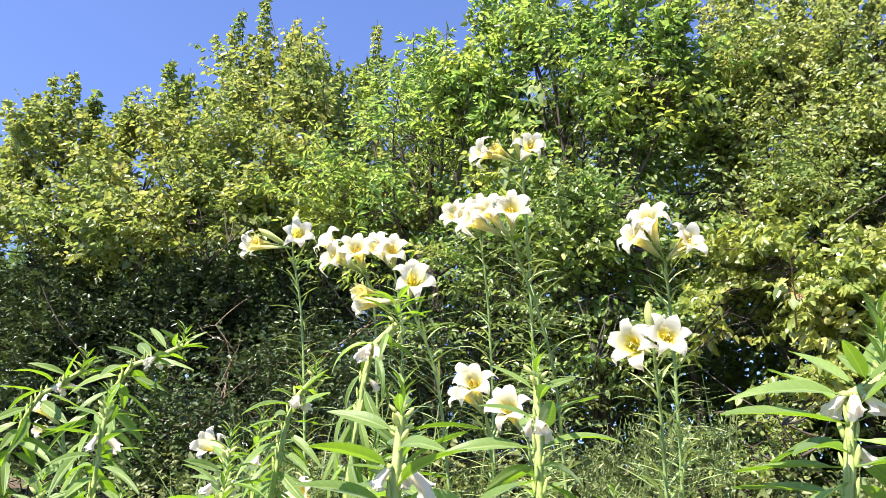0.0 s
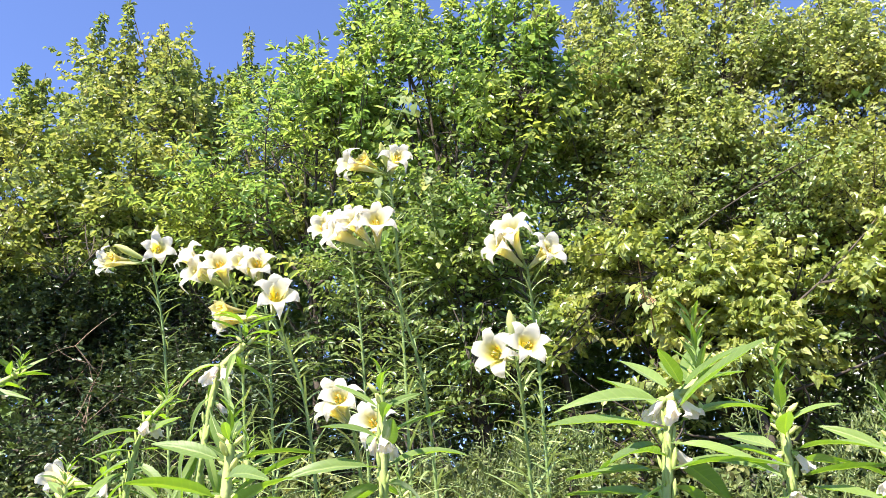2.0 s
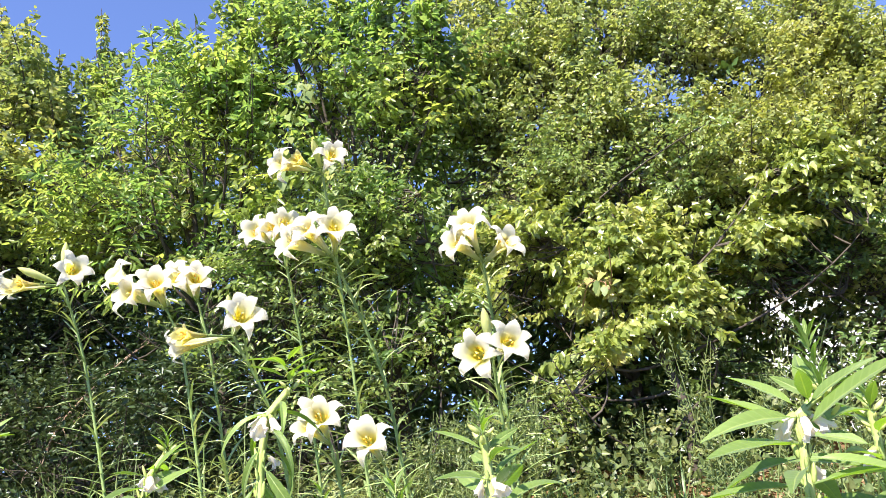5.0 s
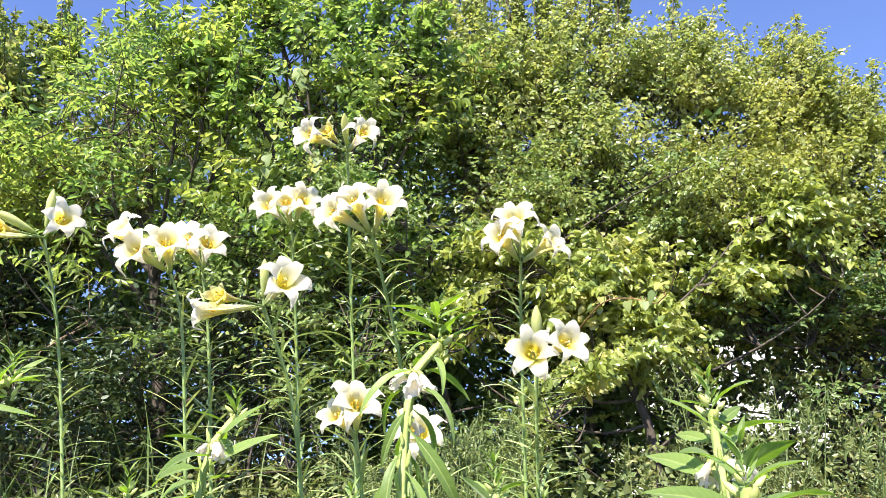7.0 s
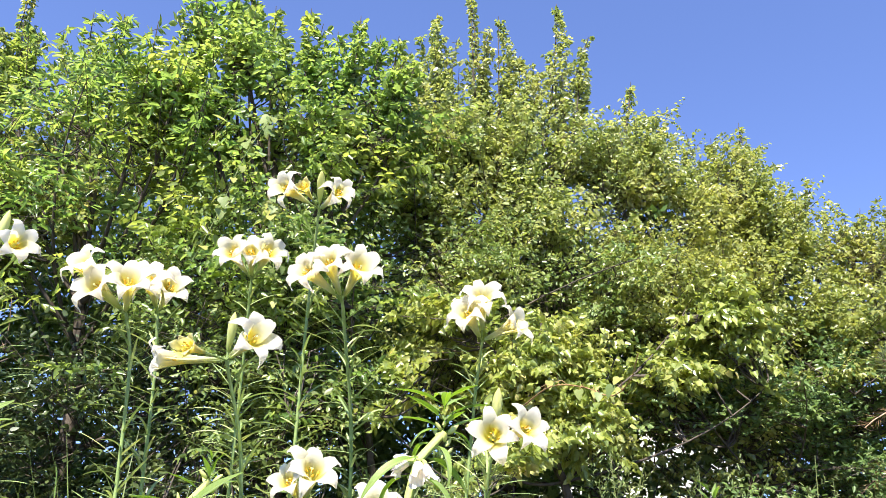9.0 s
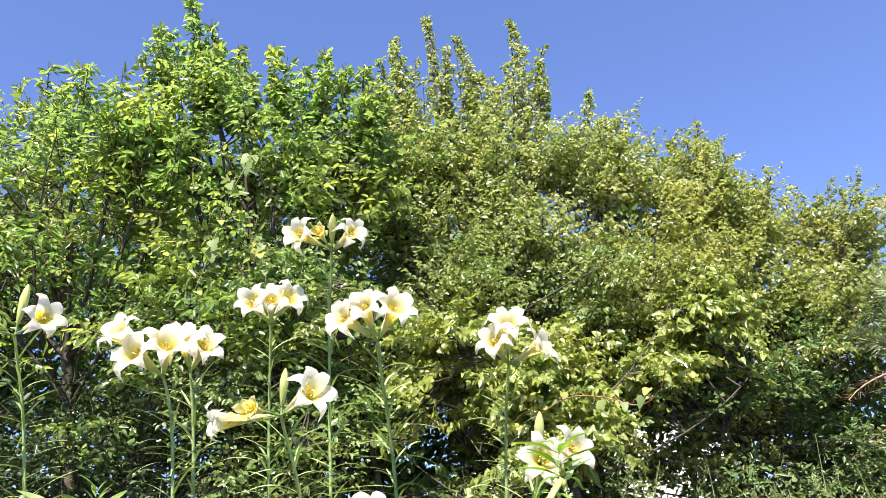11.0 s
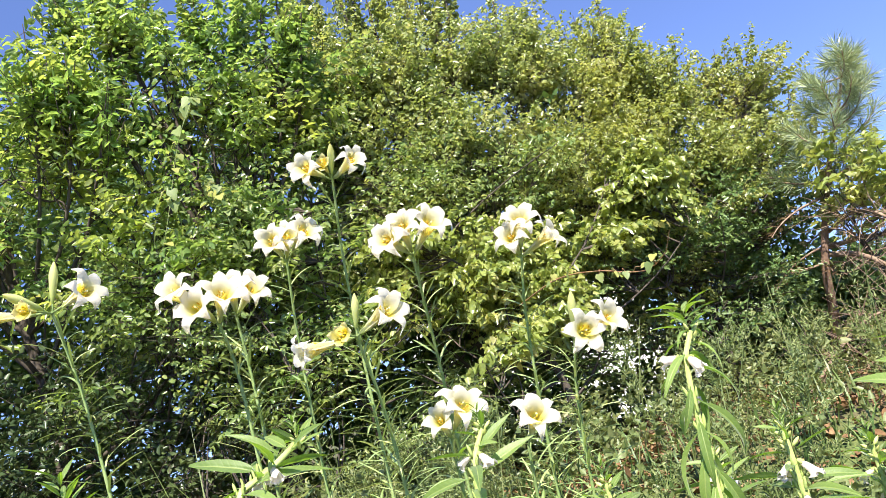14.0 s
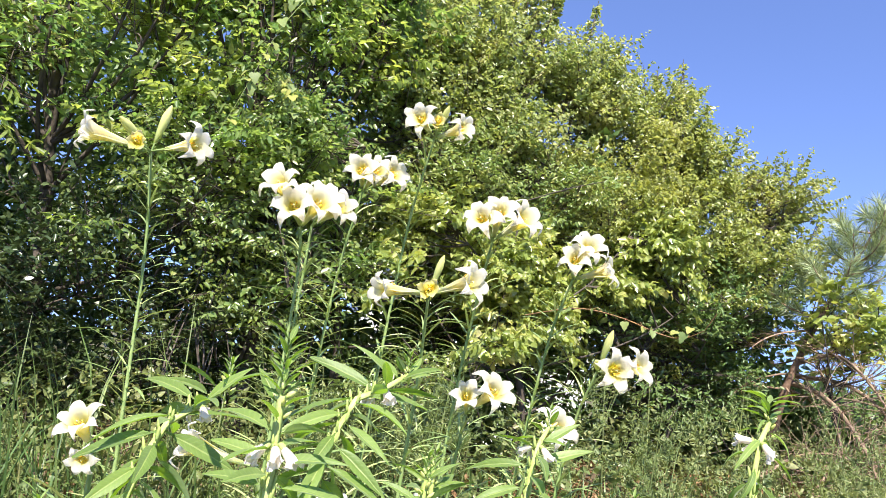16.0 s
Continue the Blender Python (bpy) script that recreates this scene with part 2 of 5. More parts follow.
M_DEADTWIG = solid_material("dead_twig", (0.18, 0.12, 0.08), (0.36, 0.26, 0.18), 18.0, 0.85, 0.4, 60.0)
M_SOIL = solid_material("bank_soil", (0.075, 0.055, 0.035), (0.17, 0.125, 0.075), 7.0, 0.95, 0.9, 22.0)
gn, gl = M_SOIL.node_tree.nodes, M_SOIL.node_tree.links
g_body = [n for n in gn if n.type == "BSDF_PRINCIPLED"][0]
g_soil = g_body.inputs["Base Color"].links[0].from_socket
g_patch = noise_node(gn, gl, 0.55, 6.0)
g_ramp = ramp_node(gn, [(0.42, (0, 0, 0)), (0.58, (1, 1, 1))])
gl.new(g_patch.outputs["Fac"], g_ramp.inputs[0])
g_moss = noise_node(gn, gl, 45.0, 4.0)
g_green = ramp_node(gn, [(0.35, (0.045, 0.065, 0.02)), (0.65, (0.13, 0.16, 0.05))])
gl.new(g_moss.outputs["Fac"], g_green.inputs[0])
gl.new(mix_colour(gn, gl, g_soil, g_green.outputs[0], g_ramp.outputs[0]), g_body.inputs["Base Color"])
M_PETAL = petal_material("lily_petal", [(0.0, (0.68, 0.76, 0.40)), (0.2, (0.92, 0.93, 0.80)), (0.45, (0.96, 0.95, 0.87)), (0.7, (0.96, 0.94, 0.88)), (1.0, (0.96, 0.93, 0.87))], 0.8, True, [(0.0, (0.88, 0.90, 0.62)), (0.26, (0.95, 0.92, 0.62)), (0.40, (0.99, 0.93, 0.28)), (0.54, (0.99, 0.93, 0.36)), (0.66, (0.97, 0.94, 0.72)), (0.8, (0.96, 0.94, 0.89)), (1.0, (0.96, 0.93, 0.90))])
M_PETAL_YOUNG = petal_material("young_lily_petal", [(0.0, (0.68, 0.74, 0.38)), (0.3, (0.90, 0.91, 0.64)), (0.6, (0.96, 0.94, 0.72)), (1.0, (0.96, 0.92, 0.72))], 0.78, True, [(0.0, (0.92, 0.84, 0.18)), (0.5, (0.98, 0.88, 0.22)), (0.74, (0.98, 0.91, 0.42)), (1.0, (0.96, 0.92, 0.68))])
M_BUD = petal_material("lily_bud", [(0.0, (0.42, 0.52, 0.14)), (0.5, (0.68, 0.72, 0.30)), (1.0, (0.74, 0.72, 0.26))], 0.35)
M_BELL = petal_material("sesame_bell", [(0.0, (0.74, 0.74, 0.50)), (0.4, (0.84, 0.76, 0.68)), (1.0, (0.88, 0.80, 0.75))], 0.5)
M_ANTHER = solid_material("orange_anther", (0.80, 0.47, 0.05), (0.88, 0.64, 0.13), 80.0, 0.8)
M_FILAMENT = solid_material("pale_filament", (0.74, 0.74, 0.46), (0.82, 0.80, 0.56), 40.0, 0.5)
M_WALL = solid_material("white_plaster", (0.72, 0.71, 0.70), (0.82, 0.81, 0.80), 1.5, 0.9, 0.2, 30.0)
M_ROOF = solid_material("grey_roof", (0.14, 0.14, 0.15), (0.22, 0.22, 0.23), 3.0, 0.8, 0.3, 20.0)


# ---- mesh helpers ----
def make_mesh(name, verts, faces, material, smooth=True, floats=None):
    me = bpy.data.meshes.new(name)
    me.from_pydata([tuple(v) for v in verts], [], [tuple(f) for f in faces])
    for key, values in (floats or {}).items():
        a = me.attributes.new(key, "FLOAT", "POINT")
        a.data.foreach_set("value", np.asarray(values, np.float32))
    me.materials.append(material)
    if smooth:
        me.polygons.foreach_set("use_smooth", np.ones(len(me.polygons), bool))
    return me


def big_mesh(name, verts, quads, material, smooth=False):
    """Many small pieces in one mesh, from numpy arrays of vertices and quads."""
    me = bpy.data.meshes.new(name)
    nv, nq = len(verts), len(quads)
    me.vertices.add(nv)
    me.vertices.foreach_set("co", np.ascontiguousarray(verts, np.float32).ravel())
    me.loops.add(nq * 4)
    me.loops.foreach_set("vertex_index", np.ascontiguousarray(quads, np.int32).ravel())
    me.polygons.add(nq)
    me.polygons.foreach_set("loop_start", np.arange(0, nq * 4, 4, dtype=np.int32))
    if smooth:
        me.polygons.foreach_set("use_smooth", np.ones(nq, bool))
    me.update(calc_edges=True)
    me.materials.append(material)
    return me


def part(name, mesh, parent, label="", matrix=None):
    ob = new(name, mesh)
    ob.parent = parent
    if matrix is not None:
        ob.matrix_basis = matrix
    if label:
        ob["label"] = label
    return ob


def unit(v):
    v = np.asarray(v, float)
    return v / np.maximum(np.linalg.norm(v, axis=-1, keepdims=True), 1e-9)


def tube_arrays(points, radii, sides=6):
    pts = np.asarray(points, float)
    tang = unit(np.gradient(pts, axis=0))
    ref = np.array([0.31, 0.87, 0.38]) if abs(tang[0] @ np.array([0.31, 0.87, 0.38])) < 0.9 else np.array([1.0, 0.0, 0.0])
    a = unit(np.cross(tang, ref))
    b = np.cross(tang, a)
    ang = np.arange(sides) * 2 * np.pi / sides
    ring = np.cos(ang)[None, :, None] * a[:, None] + np.sin(ang)[None, :, None] * b[:, None]
    verts = (pts[:, None] + ring * np.asarray(radii)[:, None, None]).reshape(-1, 3)
    k = len(pts)
    quads = [(i * sides + j, i * sides + (j + 1) % sides, (i + 1) * sides + (j + 1) % sides, (i + 1) * sides + j) for i in range(k - 1) for j in range(sides)]
    return verts, np.array(quads)


def join_arrays(pieces):
    vs, fs, base = [], [], 0
    for v, f in pieces:
        vs.append(v)
        fs.append(f + base)
        base += len(v)
    return np.concatenate(vs), np.concatenate(fs)


def bezier(p0, p1, p2, k=7):
    t = np.linspace(0, 1, k)[:, None]
    return (1 - t) ** 2 * np.asarray(p0, float) + 2 * t * (1 - t) * np.asarray(p1, float) + t ** 2 * np.asarray(p2, float)


def curve_through(points, k=14):
    """A smooth line through a few points (Catmull-Rom)."""
    p = np.asarray(points, float)
    p = np.vstack([2 * p[0] - p[1], p, 2 * p[-1] - p[-2]])
    out = []
    n = len(p) - 3
    for x in np.linspace(0, n, k):
        i = min(int(x), n - 1)
        t = x - i
        a, b, c, d = p[i:i + 4]
        out.append(0.5 * (2 * b + (c - a) * t + (2 * a - 5 * b + 4 * c - d) * t ** 2 + (3 * b - 3 * c + d - a) * t ** 3))
    out = np.array(out)
    run = np.concatenate([[0], np.cumsum(np.linalg.norm(np.diff(out, axis=0), axis=1))])
    even = np.linspace(0, run[-1], k)
    return np.stack([np.interp(even, run, out[:, i]) for i in range(3)], -1)


def basis(direction, up=(0, 0, 1), at=(0, 0, 0), scale=1.0):
    """A pose whose local +y goes along direction and whose local +z is as near to up as can be."""
    y = Vector(direction).normalized()
    x = y.cross(Vector(up))
    if x.length < 1e-4:
        x = Vector((1, 0, 0))
    x.normalize()
    z = x.cross(y)
    m = Matrix((x, y, z)).transposed().to_4x4()
    return Matrix.Translation(Vector(at)) @ m @ Matrix.Scale(scale, 4)


# leaf outlines: folded along the rib, two quads each (x across, y along, z up)
OVAL = np.array([(0, 0, 0), (-0.23, 0.26, 0.11), (-0.21, 0.66, 0.06), (0, 1, -0.16), (0.21, 0.66, 0.06), (0.23, 0.26, 0.11)])
HEART = np.array([(0, 0, 0), (-0.38, 0.12, 0.16), (-0.28, 0.58, 0.07), (0, 1, -0.20), (0.28, 0.58, 0.07), (0.38, 0.12, 0.16)])
NARROW = np.array([(0, 0, 0), (-0.10, 0.3, 0.03), (-0.08, 0.7, 0.0), (0, 1, -0.12), (0.08, 0.7, 0.0), (0.10, 0.3, 0.03)])
LEAF_QUADS = np.array([(0, 3, 2, 1), (0, 5, 4, 3)])
BROAD = np.array([(0, 0, 0), (-0.32, 0.24, 0.14), (-0.28, 0.62, 0.07), (0, 1, -0.20), (0.28, 0.62, 0.07), (0.32, 0.24, 0.14)])
LANCE = np.array([(0, 0, 0), (-0.145, 0.3, 0.07), (-0.125, 0.66, 0.04), (0, 1, -0.16), (0.125, 0.66, 0.04), (0.145, 0.3, 0.07)])
KITE = np.array([(0, 0, 0), (-0.30, 0.45, 0.05), (0, 1, -0.10), (0.30, 0.45, 0.05)])
KITE_QUAD = np.array([(0, 3, 2, 1)])


def leaves(places, along, normal, size, outline):
    """Vertices and quads of many leaves."""
    y = unit(along)
    x = unit(np.cross(y, normal))
    z = np.cross(x, y)
    n = len(places)
    o = outline[None] * np.asarray(size)[:, None, None]
    bend = 1 + rng.normal(0, 0.5, n)[:, None]
    verts = places[:, None] + o[..., 0:1] * x[:, None] + o[..., 1:2] * y[:, None] + (o[..., 2] * bend)[..., None] * z[:, None]
    quads = (LEAF_QUADS if len(outline) == 6 else KITE_QUAD)[None] + (np.arange(n) * len(outline))[:, None, None]
    return verts.reshape(-1, 3), quads.reshape(-1, 4)


def leafy_twigs(base, direction, length, per_twig, size, outline, spread=0.85, droop=0.2, flat=0.75, jitter=0.62, ranks=False, hang=0.0):
    """Leaves set alternately along twigs."""
    n = len(base)
    d = unit(direction)
    f = (np.arange(per_twig)[None] + 0.6 + rng.uniform(-0.3, 0.3, (n, per_twig))) / per_twig
    pos = base[:, None] + d[:, None] * (f * length[:, None])[..., None]
    pos[..., 2] -= 0.12 * (f ** 2) * length[:, None]
    ref = unit(rng.normal(size=(n, 3)))
    a = unit(np.cross(d, ref))
    b = np.cross(d, a)
    ang = np.arange(per_twig)[None] * 2.4 + rng.uniform(0, 6.28, (n, 1)) + rng.normal(0, 0.5, (n, per_twig))
    lat = np.cos(ang)[..., None] * a[:, None] + np.sin(ang)[..., None] * b[:, None]
    if ranks:
        h = unit(np.cross(d, np.array([0, 0, 1.0]) + 0.35 * ref))
        lat = h[:, None] * np.where(np.arange(per_twig) % 2, 1.0, -1.0)[None, :, None] * 0.7 + 0.6 * lat
    along = d[:, None] * 0.55 + lat * spread + rng.normal(0, 0.15, (n, per_twig, 3))
    along[..., 2] -= droop
    normal = rng.normal(0, jitter, (n, per_twig, 3)) + np.array([0, 0, flat * (1 - hang)])
    if hang:
        normal = normal + hang * (lat * 0.8 + np.array([-0.35, -0.45, 0.1]))
        along[..., 2] -= hang * 0.7
    sz = size * rng.uniform(0.5, 1.15, (n, per_twig)) * (1 - 0.35 * f)
    return leaves(pos.reshape(-1, 3), along.reshape(-1, 3), normal.reshape(-1, 3), sz.ravel(), outline)


def clumped(points, scale, level, seed):
    """Keeps the points where a slow noise is high: gaps and clumps."""
    level = np.broadcast_to(level, len(points))
    off = Vector((seed * 3.7, seed * 1.3, seed * 5.1))
    keep = np.array([noise.noise(Vector(p) * scale + off) + 0.55 * noise.noise(Vector(p) * scale * 2.6 - off) > lv for p, lv in zip(points, level)])
    return keep


# ---- ground ----
def ground_height(x, y):
    s = 0.58 * x + 0.81 * y
    f = np.clip((s - 0.25) / 3.2, 0, 1)
    up = 1.18 * f * f * (3 - 2 * f)
    g = np.clip((s - 6.0) / 9.0, 0, 1)
    down = 2.2 * g * g * (3 - 2 * g)
    lumps = 0.035 * np.sin(3.1 * x + 1.0) * np.cos(2.7 * y) + 0.02 * np.sin(7.3 * x - 4.1 * y)
    far = np.clip(1 - (np.hypot(x, y) - 20) / 30, 0, 1)
    return up - down + lumps * far


def belt(u, s):
    return np.array([0.58 * s + 0.81 * u, 0.81 * s - 0.58 * u])


def build_ground():
    near = np.concatenate([np.linspace(-14, 14, 141)])
    far = np.array([18, 25, 40, 70, 130, 260, 600, 1500, 3000.0])
    xs = np.concatenate([-far[::-1], near, far])
    X, Y = np.meshgrid(xs, xs, indexing="ij")
    Z = ground_height(X, Y)
    n = len(xs)
    v = np.stack([X, Y, Z], -1).reshape(-1, 3)
    i = np.arange(n - 1)
    q = (i[:, None] * n + i[None]).ravel()
    quads = np.stack([q, q + n, q + n + 1, q + 1], -1)
    tagged(new("ground", big_mesh("ground", v, quads, M_SOIL, True)), "brown soil bank with dry leaves rising to the trees", "ground", kind="structure")


build_ground()


# ---- trees ----
def tree(name, label, base, top, spires, masses, twigs, leaf_size, outline, material, per_twig=10, seed=1, gap=-0.10, twig_len=0.34, spire_r=0.27, droop=0.2, trunk_r=0.06, category="tree", bark=None, hang=0.0, flat=0.75, jitter=0.42, shoot_step=0.036, rise=0.75):
    """A tree: tapered trunk, limbs into the crown, and a crown of leafy twigs that fills upright plumes and broad masses, with gaps."""
    bark = bark or M_BARK
    root = new(name)
    gx, gy = base
    gz = float(ground_height(gx, gy)) - 0.08
    root.location = (gx, gy, gz)
    o = np.array([gx, gy, gz])
    pts, dirs, short, shoots = [], [], [], []
    plumes = []
    fan = 8
    for (cx, cy, cz, rx, ry, rz, w) in masses:
        # flat, fanned sprays on the outside of the mass
        k = int(twigs * w / fan)
        o3 = unit(rng.normal(size=(k, 3)))
        r = rng.uniform(0.3, 1.0, k) ** 0.5
        lump = np.array([1 + 0.30 * noise.noise(Vector(q) * 2.3 + Vector((seed, 0, cx))) for q in o3])
        c = np.array([cx, cy, cz]) + o3 * np.array([rx, ry, rz]) * (r * lump)[:, None]
        keep = clumped(c, 2.1, gap, seed) & (c[:, 2] > ground_height(c[:, 0], c[:, 1]) + 0.2)
        c, o3 = c[keep], o3[keep]
        k = len(c)
        axis = unit(o3 * np.array([1, 1, 0.4]) + np.array([0, 0, rise]) + rng.normal(0, 0.28, (k, 3)))
        h = unit(np.cross(axis, np.array([0, 0, 1.0]) + rng.normal(0, 0.25, (k, 3))))
        f = (np.arange(fan)[None] + rng.uniform(0, 0.9, (k, fan))) / fan
        ll = twig_len * rng.uniform(1.1, 2.3, k)
        p = c[:, None] + axis[:, None] * ((f - 0.5) * ll[:, None])[..., None]
        p[..., 2] -= 0.14 * f ** 2 * ll[:, None]
        side = np.where(np.arange(fan) % 2, 1.0, -1.0)[None, :, None]
        d = axis[:, None] * 0.75 + h[:, None] * side * (1 - 0.6 * f)[..., None] + rng.normal(0, 0.16, (k, fan, 3))
        pts.append(p.reshape(-1, 3))
        dirs.append(d.reshape(-1, 3))
        short.append((1.1 - 0.55 * f).ravel())
        shoots += [(c[i] - axis[i] * ll[i] * 0.5, c[i] + axis[i] * ll[i] * 0.45 + np.array([0, 0, -0.12 * ll[i]])) for i in range(k)]
    for tip in spires:
        tx, ty, tz, ln, rr = (*tip, 0.95, spire_r)[:5] if len(tip) == 3 else tip
        # a leader and a few lower ones round it, each with side shoots that lengthen downwards
        leaders = [(0.0, 0.0, 0.0, 1.0, 1.0)]
        for _ in range(6 if rr > 0.15 else 3):
            b = rng.uniform(0, 2 * np.pi)
            leaders.append((math.cos(b) * rr * rng.uniform(0.5, 1.25), math.sin(b) * rr * rng.uniform(0.5, 1.25), rng.uniform(0.15, 0.6) * ln, rng.uniform(0.4, 0.75), rng.uniform(0.35, 0.65)))
        for ox, oy, oz, shorter, thin in leaders:
            head = np.array([tx + ox, ty + oy, tz - oz])
            foot = head - np.array([ox * 0.7 + 0.12 * (tx - gx), oy * 0.7 + 0.12 * (ty - gy), ln * shorter])
            sway = rng.normal(0, 0.035, 3)
            shoots.append((foot, head))
            k = max(6, int(ln * shorter / shoot_step * (1.0 + 1.4 * thin)))
            f = (np.arange(k) + rng.uniform(0, 1, k)) / k
            b = np.arange(k) * 2.4 + rng.normal(0, 0.5, k)
            p = head + (foot - head) * f[:, None] + sway * (4 * f * (1 - f))[:, None]
            long_ = 0.8 * rr * thin * (0.12 + 0.95 * f ** 0.9) * rng.uniform(0.4, 1.3, k)
            out = np.stack([np.cos(b), np.sin(b), np.full(k, 0.75)], -1) + rng.normal(0, 0.18, (k, 3))
            more = long_ > 0.10
            plumes.append((p, out, np.maximum(long_, 0.04)))
            plumes.append(((p + unit(out) * (long_ * 0.5)[:, None])[more], (out + rng.normal(0, 0.6, (k, 3)))[more], 0.7 * long_[more]))
    p, d = np.concatenate(pts), np.concatenate(dirs)
    ln = rng.uniform(0.55, 1.2, len(p)) * twig_len * np.concatenate(short)
    v, q = leafy_twigs(p, d, ln, per_twig, leaf_size, outline, droop=droop, ranks=True, flat=flat, jitter=jitter, hang=hang)
    if plumes:
        pp, pd, pn = (np.concatenate(x) for x in zip(*plumes))
        v, q = join_arrays([(v, q), leafy_twigs(pp, pd, pn, max(5, (2 * per_twig) // 3), leaf_size * 0.95, outline, droop=droop, ranks=True, flat=flat, jitter=jitter, hang=hang)])
        p, d, ln = np.concatenate([p, pp]), np.concatenate([d, pd]), np.concatenate([ln, pn])
    part("crown", big_mesh(name + "_crown", v - o, q, material), root)
    # trunk, limbs, twigs
    topv = np.array(top, float)
    spine = curve_through([o, o + (topv - o) * 0.35 + np.array([0.05, -0.04, 0]), o + (topv - o) * 0.7 + np.array([-0.04, 0.05, 0]), topv], 12)
    tv, tq = tube_arrays(spine - o, np.linspace(trunk_r, trunk_r * 0.18, 12) * (1 + 0.35 * np.exp(-np.linspace(0, 8, 12))), 8)
    part("trunk", big_mesh(name + "_trunk", tv, tq, bark, True), root)
    ends = [int(rng.integers(len(p)))]
    gap2 = np.full(len(p), 1e9)
    for _ in range(10):
        gap2 = np.minimum(gap2, np.sum((p - p[ends[-1]]) ** 2, 1))
        ends.append(int(np.argmax(gap2)))
    nodes_ = [spine[3:]]
    for j in ends:
        e = p[j]
        hgt = np.clip((e[2] - o[2]) / max(topv[2] - o[2], 0.1) * 0.62, 0.12, 0.8)
        a = spine[int(hgt * 11)]
        m = a * 0.5 + e * 0.5 + np.array([0, 0, -0.08]) + rng.normal(0, 0.17, 3)
        line = bezier(a, m, e, 9)
        nodes_.append(line[2:])
        lv, lq = tube_arrays(line - o, np.linspace(trunk_r * 0.27, 0.003, 9), 6)
        part("limb", big_mesh(name + "_limb", lv, lq, bark, True), root)
    for tip in spires:
        tx, ty, tz = tip[:3]
        a = spine[6]
        line = bezier(a, (tx + 0.1 * (gx - tx), ty + 0.1 * (gy - ty), (a[2] + tz) / 2 - 0.3), (tx, ty, tz + 0.05), 9)
        nodes_.append(line[2:])
        lv, lq = tube_arrays(line - o, np.linspace(0.018, 0.0025, 9), 5)
        part("limb", big_mesh(name + "_limb", lv, lq, bark, True), root)
    nodes_ = np.concatenate(nodes_)
    pieces = []
    for e, tip in shoots:
        cost = np.sum((nodes_ - e) ** 2, 1) + 0.6 * np.maximum(nodes_[:, 2] - e[2] + 0.05, 0)
        a = nodes_[int(np.argmin(cost))]
        m = (a + e) / 2 + np.array([0, 0, -0.03]) + rng.normal(0, 0.04, 3)
        pieces.append(tube_arrays(np.concatenate([bezier(a, m, e, 5), [tip]]) - o, np.linspace(0.007, 0.002, 6), 4))
    for i in range(0, len(p), 4):
        e = p[i]
        w = unit(d[i])
        back = min(0.12, ln[i])
        pieces.append(tube_arrays(np.array([e - w * back, e, e + w * ln[i] * 0.7 - np.array([0, 0, 0.06 * ln[i]])]) - o, (0.0026, 0.0020, 0.0009), 3))
    lv, lq = join_arrays(pieces)
    part("branchwork", big_mesh(name + "_branchwork", lv, lq, bark, True), root)["kind"] = "stuff"
    return tagged(root, label, category)


tree("tree", "yellow-green broadleaved tree with upright leafy plumes", (-3.2, 7.0), (-3.2, 6.8, 4.4),
     [(-4.21, 6.6, 4.33, 0.6, 0.14), (-4.01, 6.6, 4.75), (-3.87, 6.6, 5.0, 0.8, 0.14), (-3.68, 6.6, 5.03), (-3.40, 6.6, 4.72), (-3.05, 6.6, 4.87, 0.7, 0.16), (-2.81, 6.7, 5.22), (-2.60, 6.7, 5.12, 0.8, 0.16), (-2.36, 6.7, 4.9, 0.8, 0.18)],
     [(-3.60, 6.6, 3.95, 0.62, 0.5, 0.55, 0.20), (-2.72, 6.6, 4.05, 0.62, 0.5, 0.55, 0.20), (-3.95, 6.5, 3.45, 0.7, 0.5, 0.48, 0.16), (-3.0, 6.2, 3.4, 0.9, 0.6, 0.48, 0.26), (-2.2, 6.0, 3.42, 0.8, 0.7, 0.48, 0.2)], 3900, 0.080, BROAD, M_OLIVE, seed=1, gap=0.04, spire_r=0.24, hang=0.25, shoot_step=0.052)
tree("tree", "tall olive-green tree with several slender leafy spires", (-1.5, 7.0), (-1.6, 6.9, 5.0),
     [(-2.21, 6.9, 5.93, 1.3, 0.26), (-1.99, 6.9, 6.08, 1.4, 0.26), (-1.62, 6.8, 5.78, 1.2, 0.3), (-1.38, 6.8, 5.48), (-1.17, 6.8, 5.34, 0.5, 0.1), (-0.81, 6.8, 5.75, 1.2, 0.17), (-0.98, 6.8, 5.25)],
     [(-1.72, 6.6, 4.75, 0.5, 0.45, 0.6, 0.17), (-1.18, 6.5, 4.35, 0.55, 0.45, 0.5, 0.16), (-1.8, 6.4, 3.9, 0.6, 0.5, 0.55, 0.18), (-0.76, 6.5, 4.2, 0.5, 0.4, 0.6, 0.14), (-1.0, 6.2, 3.6, 0.9, 0.5, 0.5, 0.22), (-0.3, 6.2, 3.6, 0.55, 0.45, 0.6, 0.14)], 4100, 0.074, BROAD, M_OLIVE, seed=2, gap=0.06, hang=0.25, shoot_step=0.052)
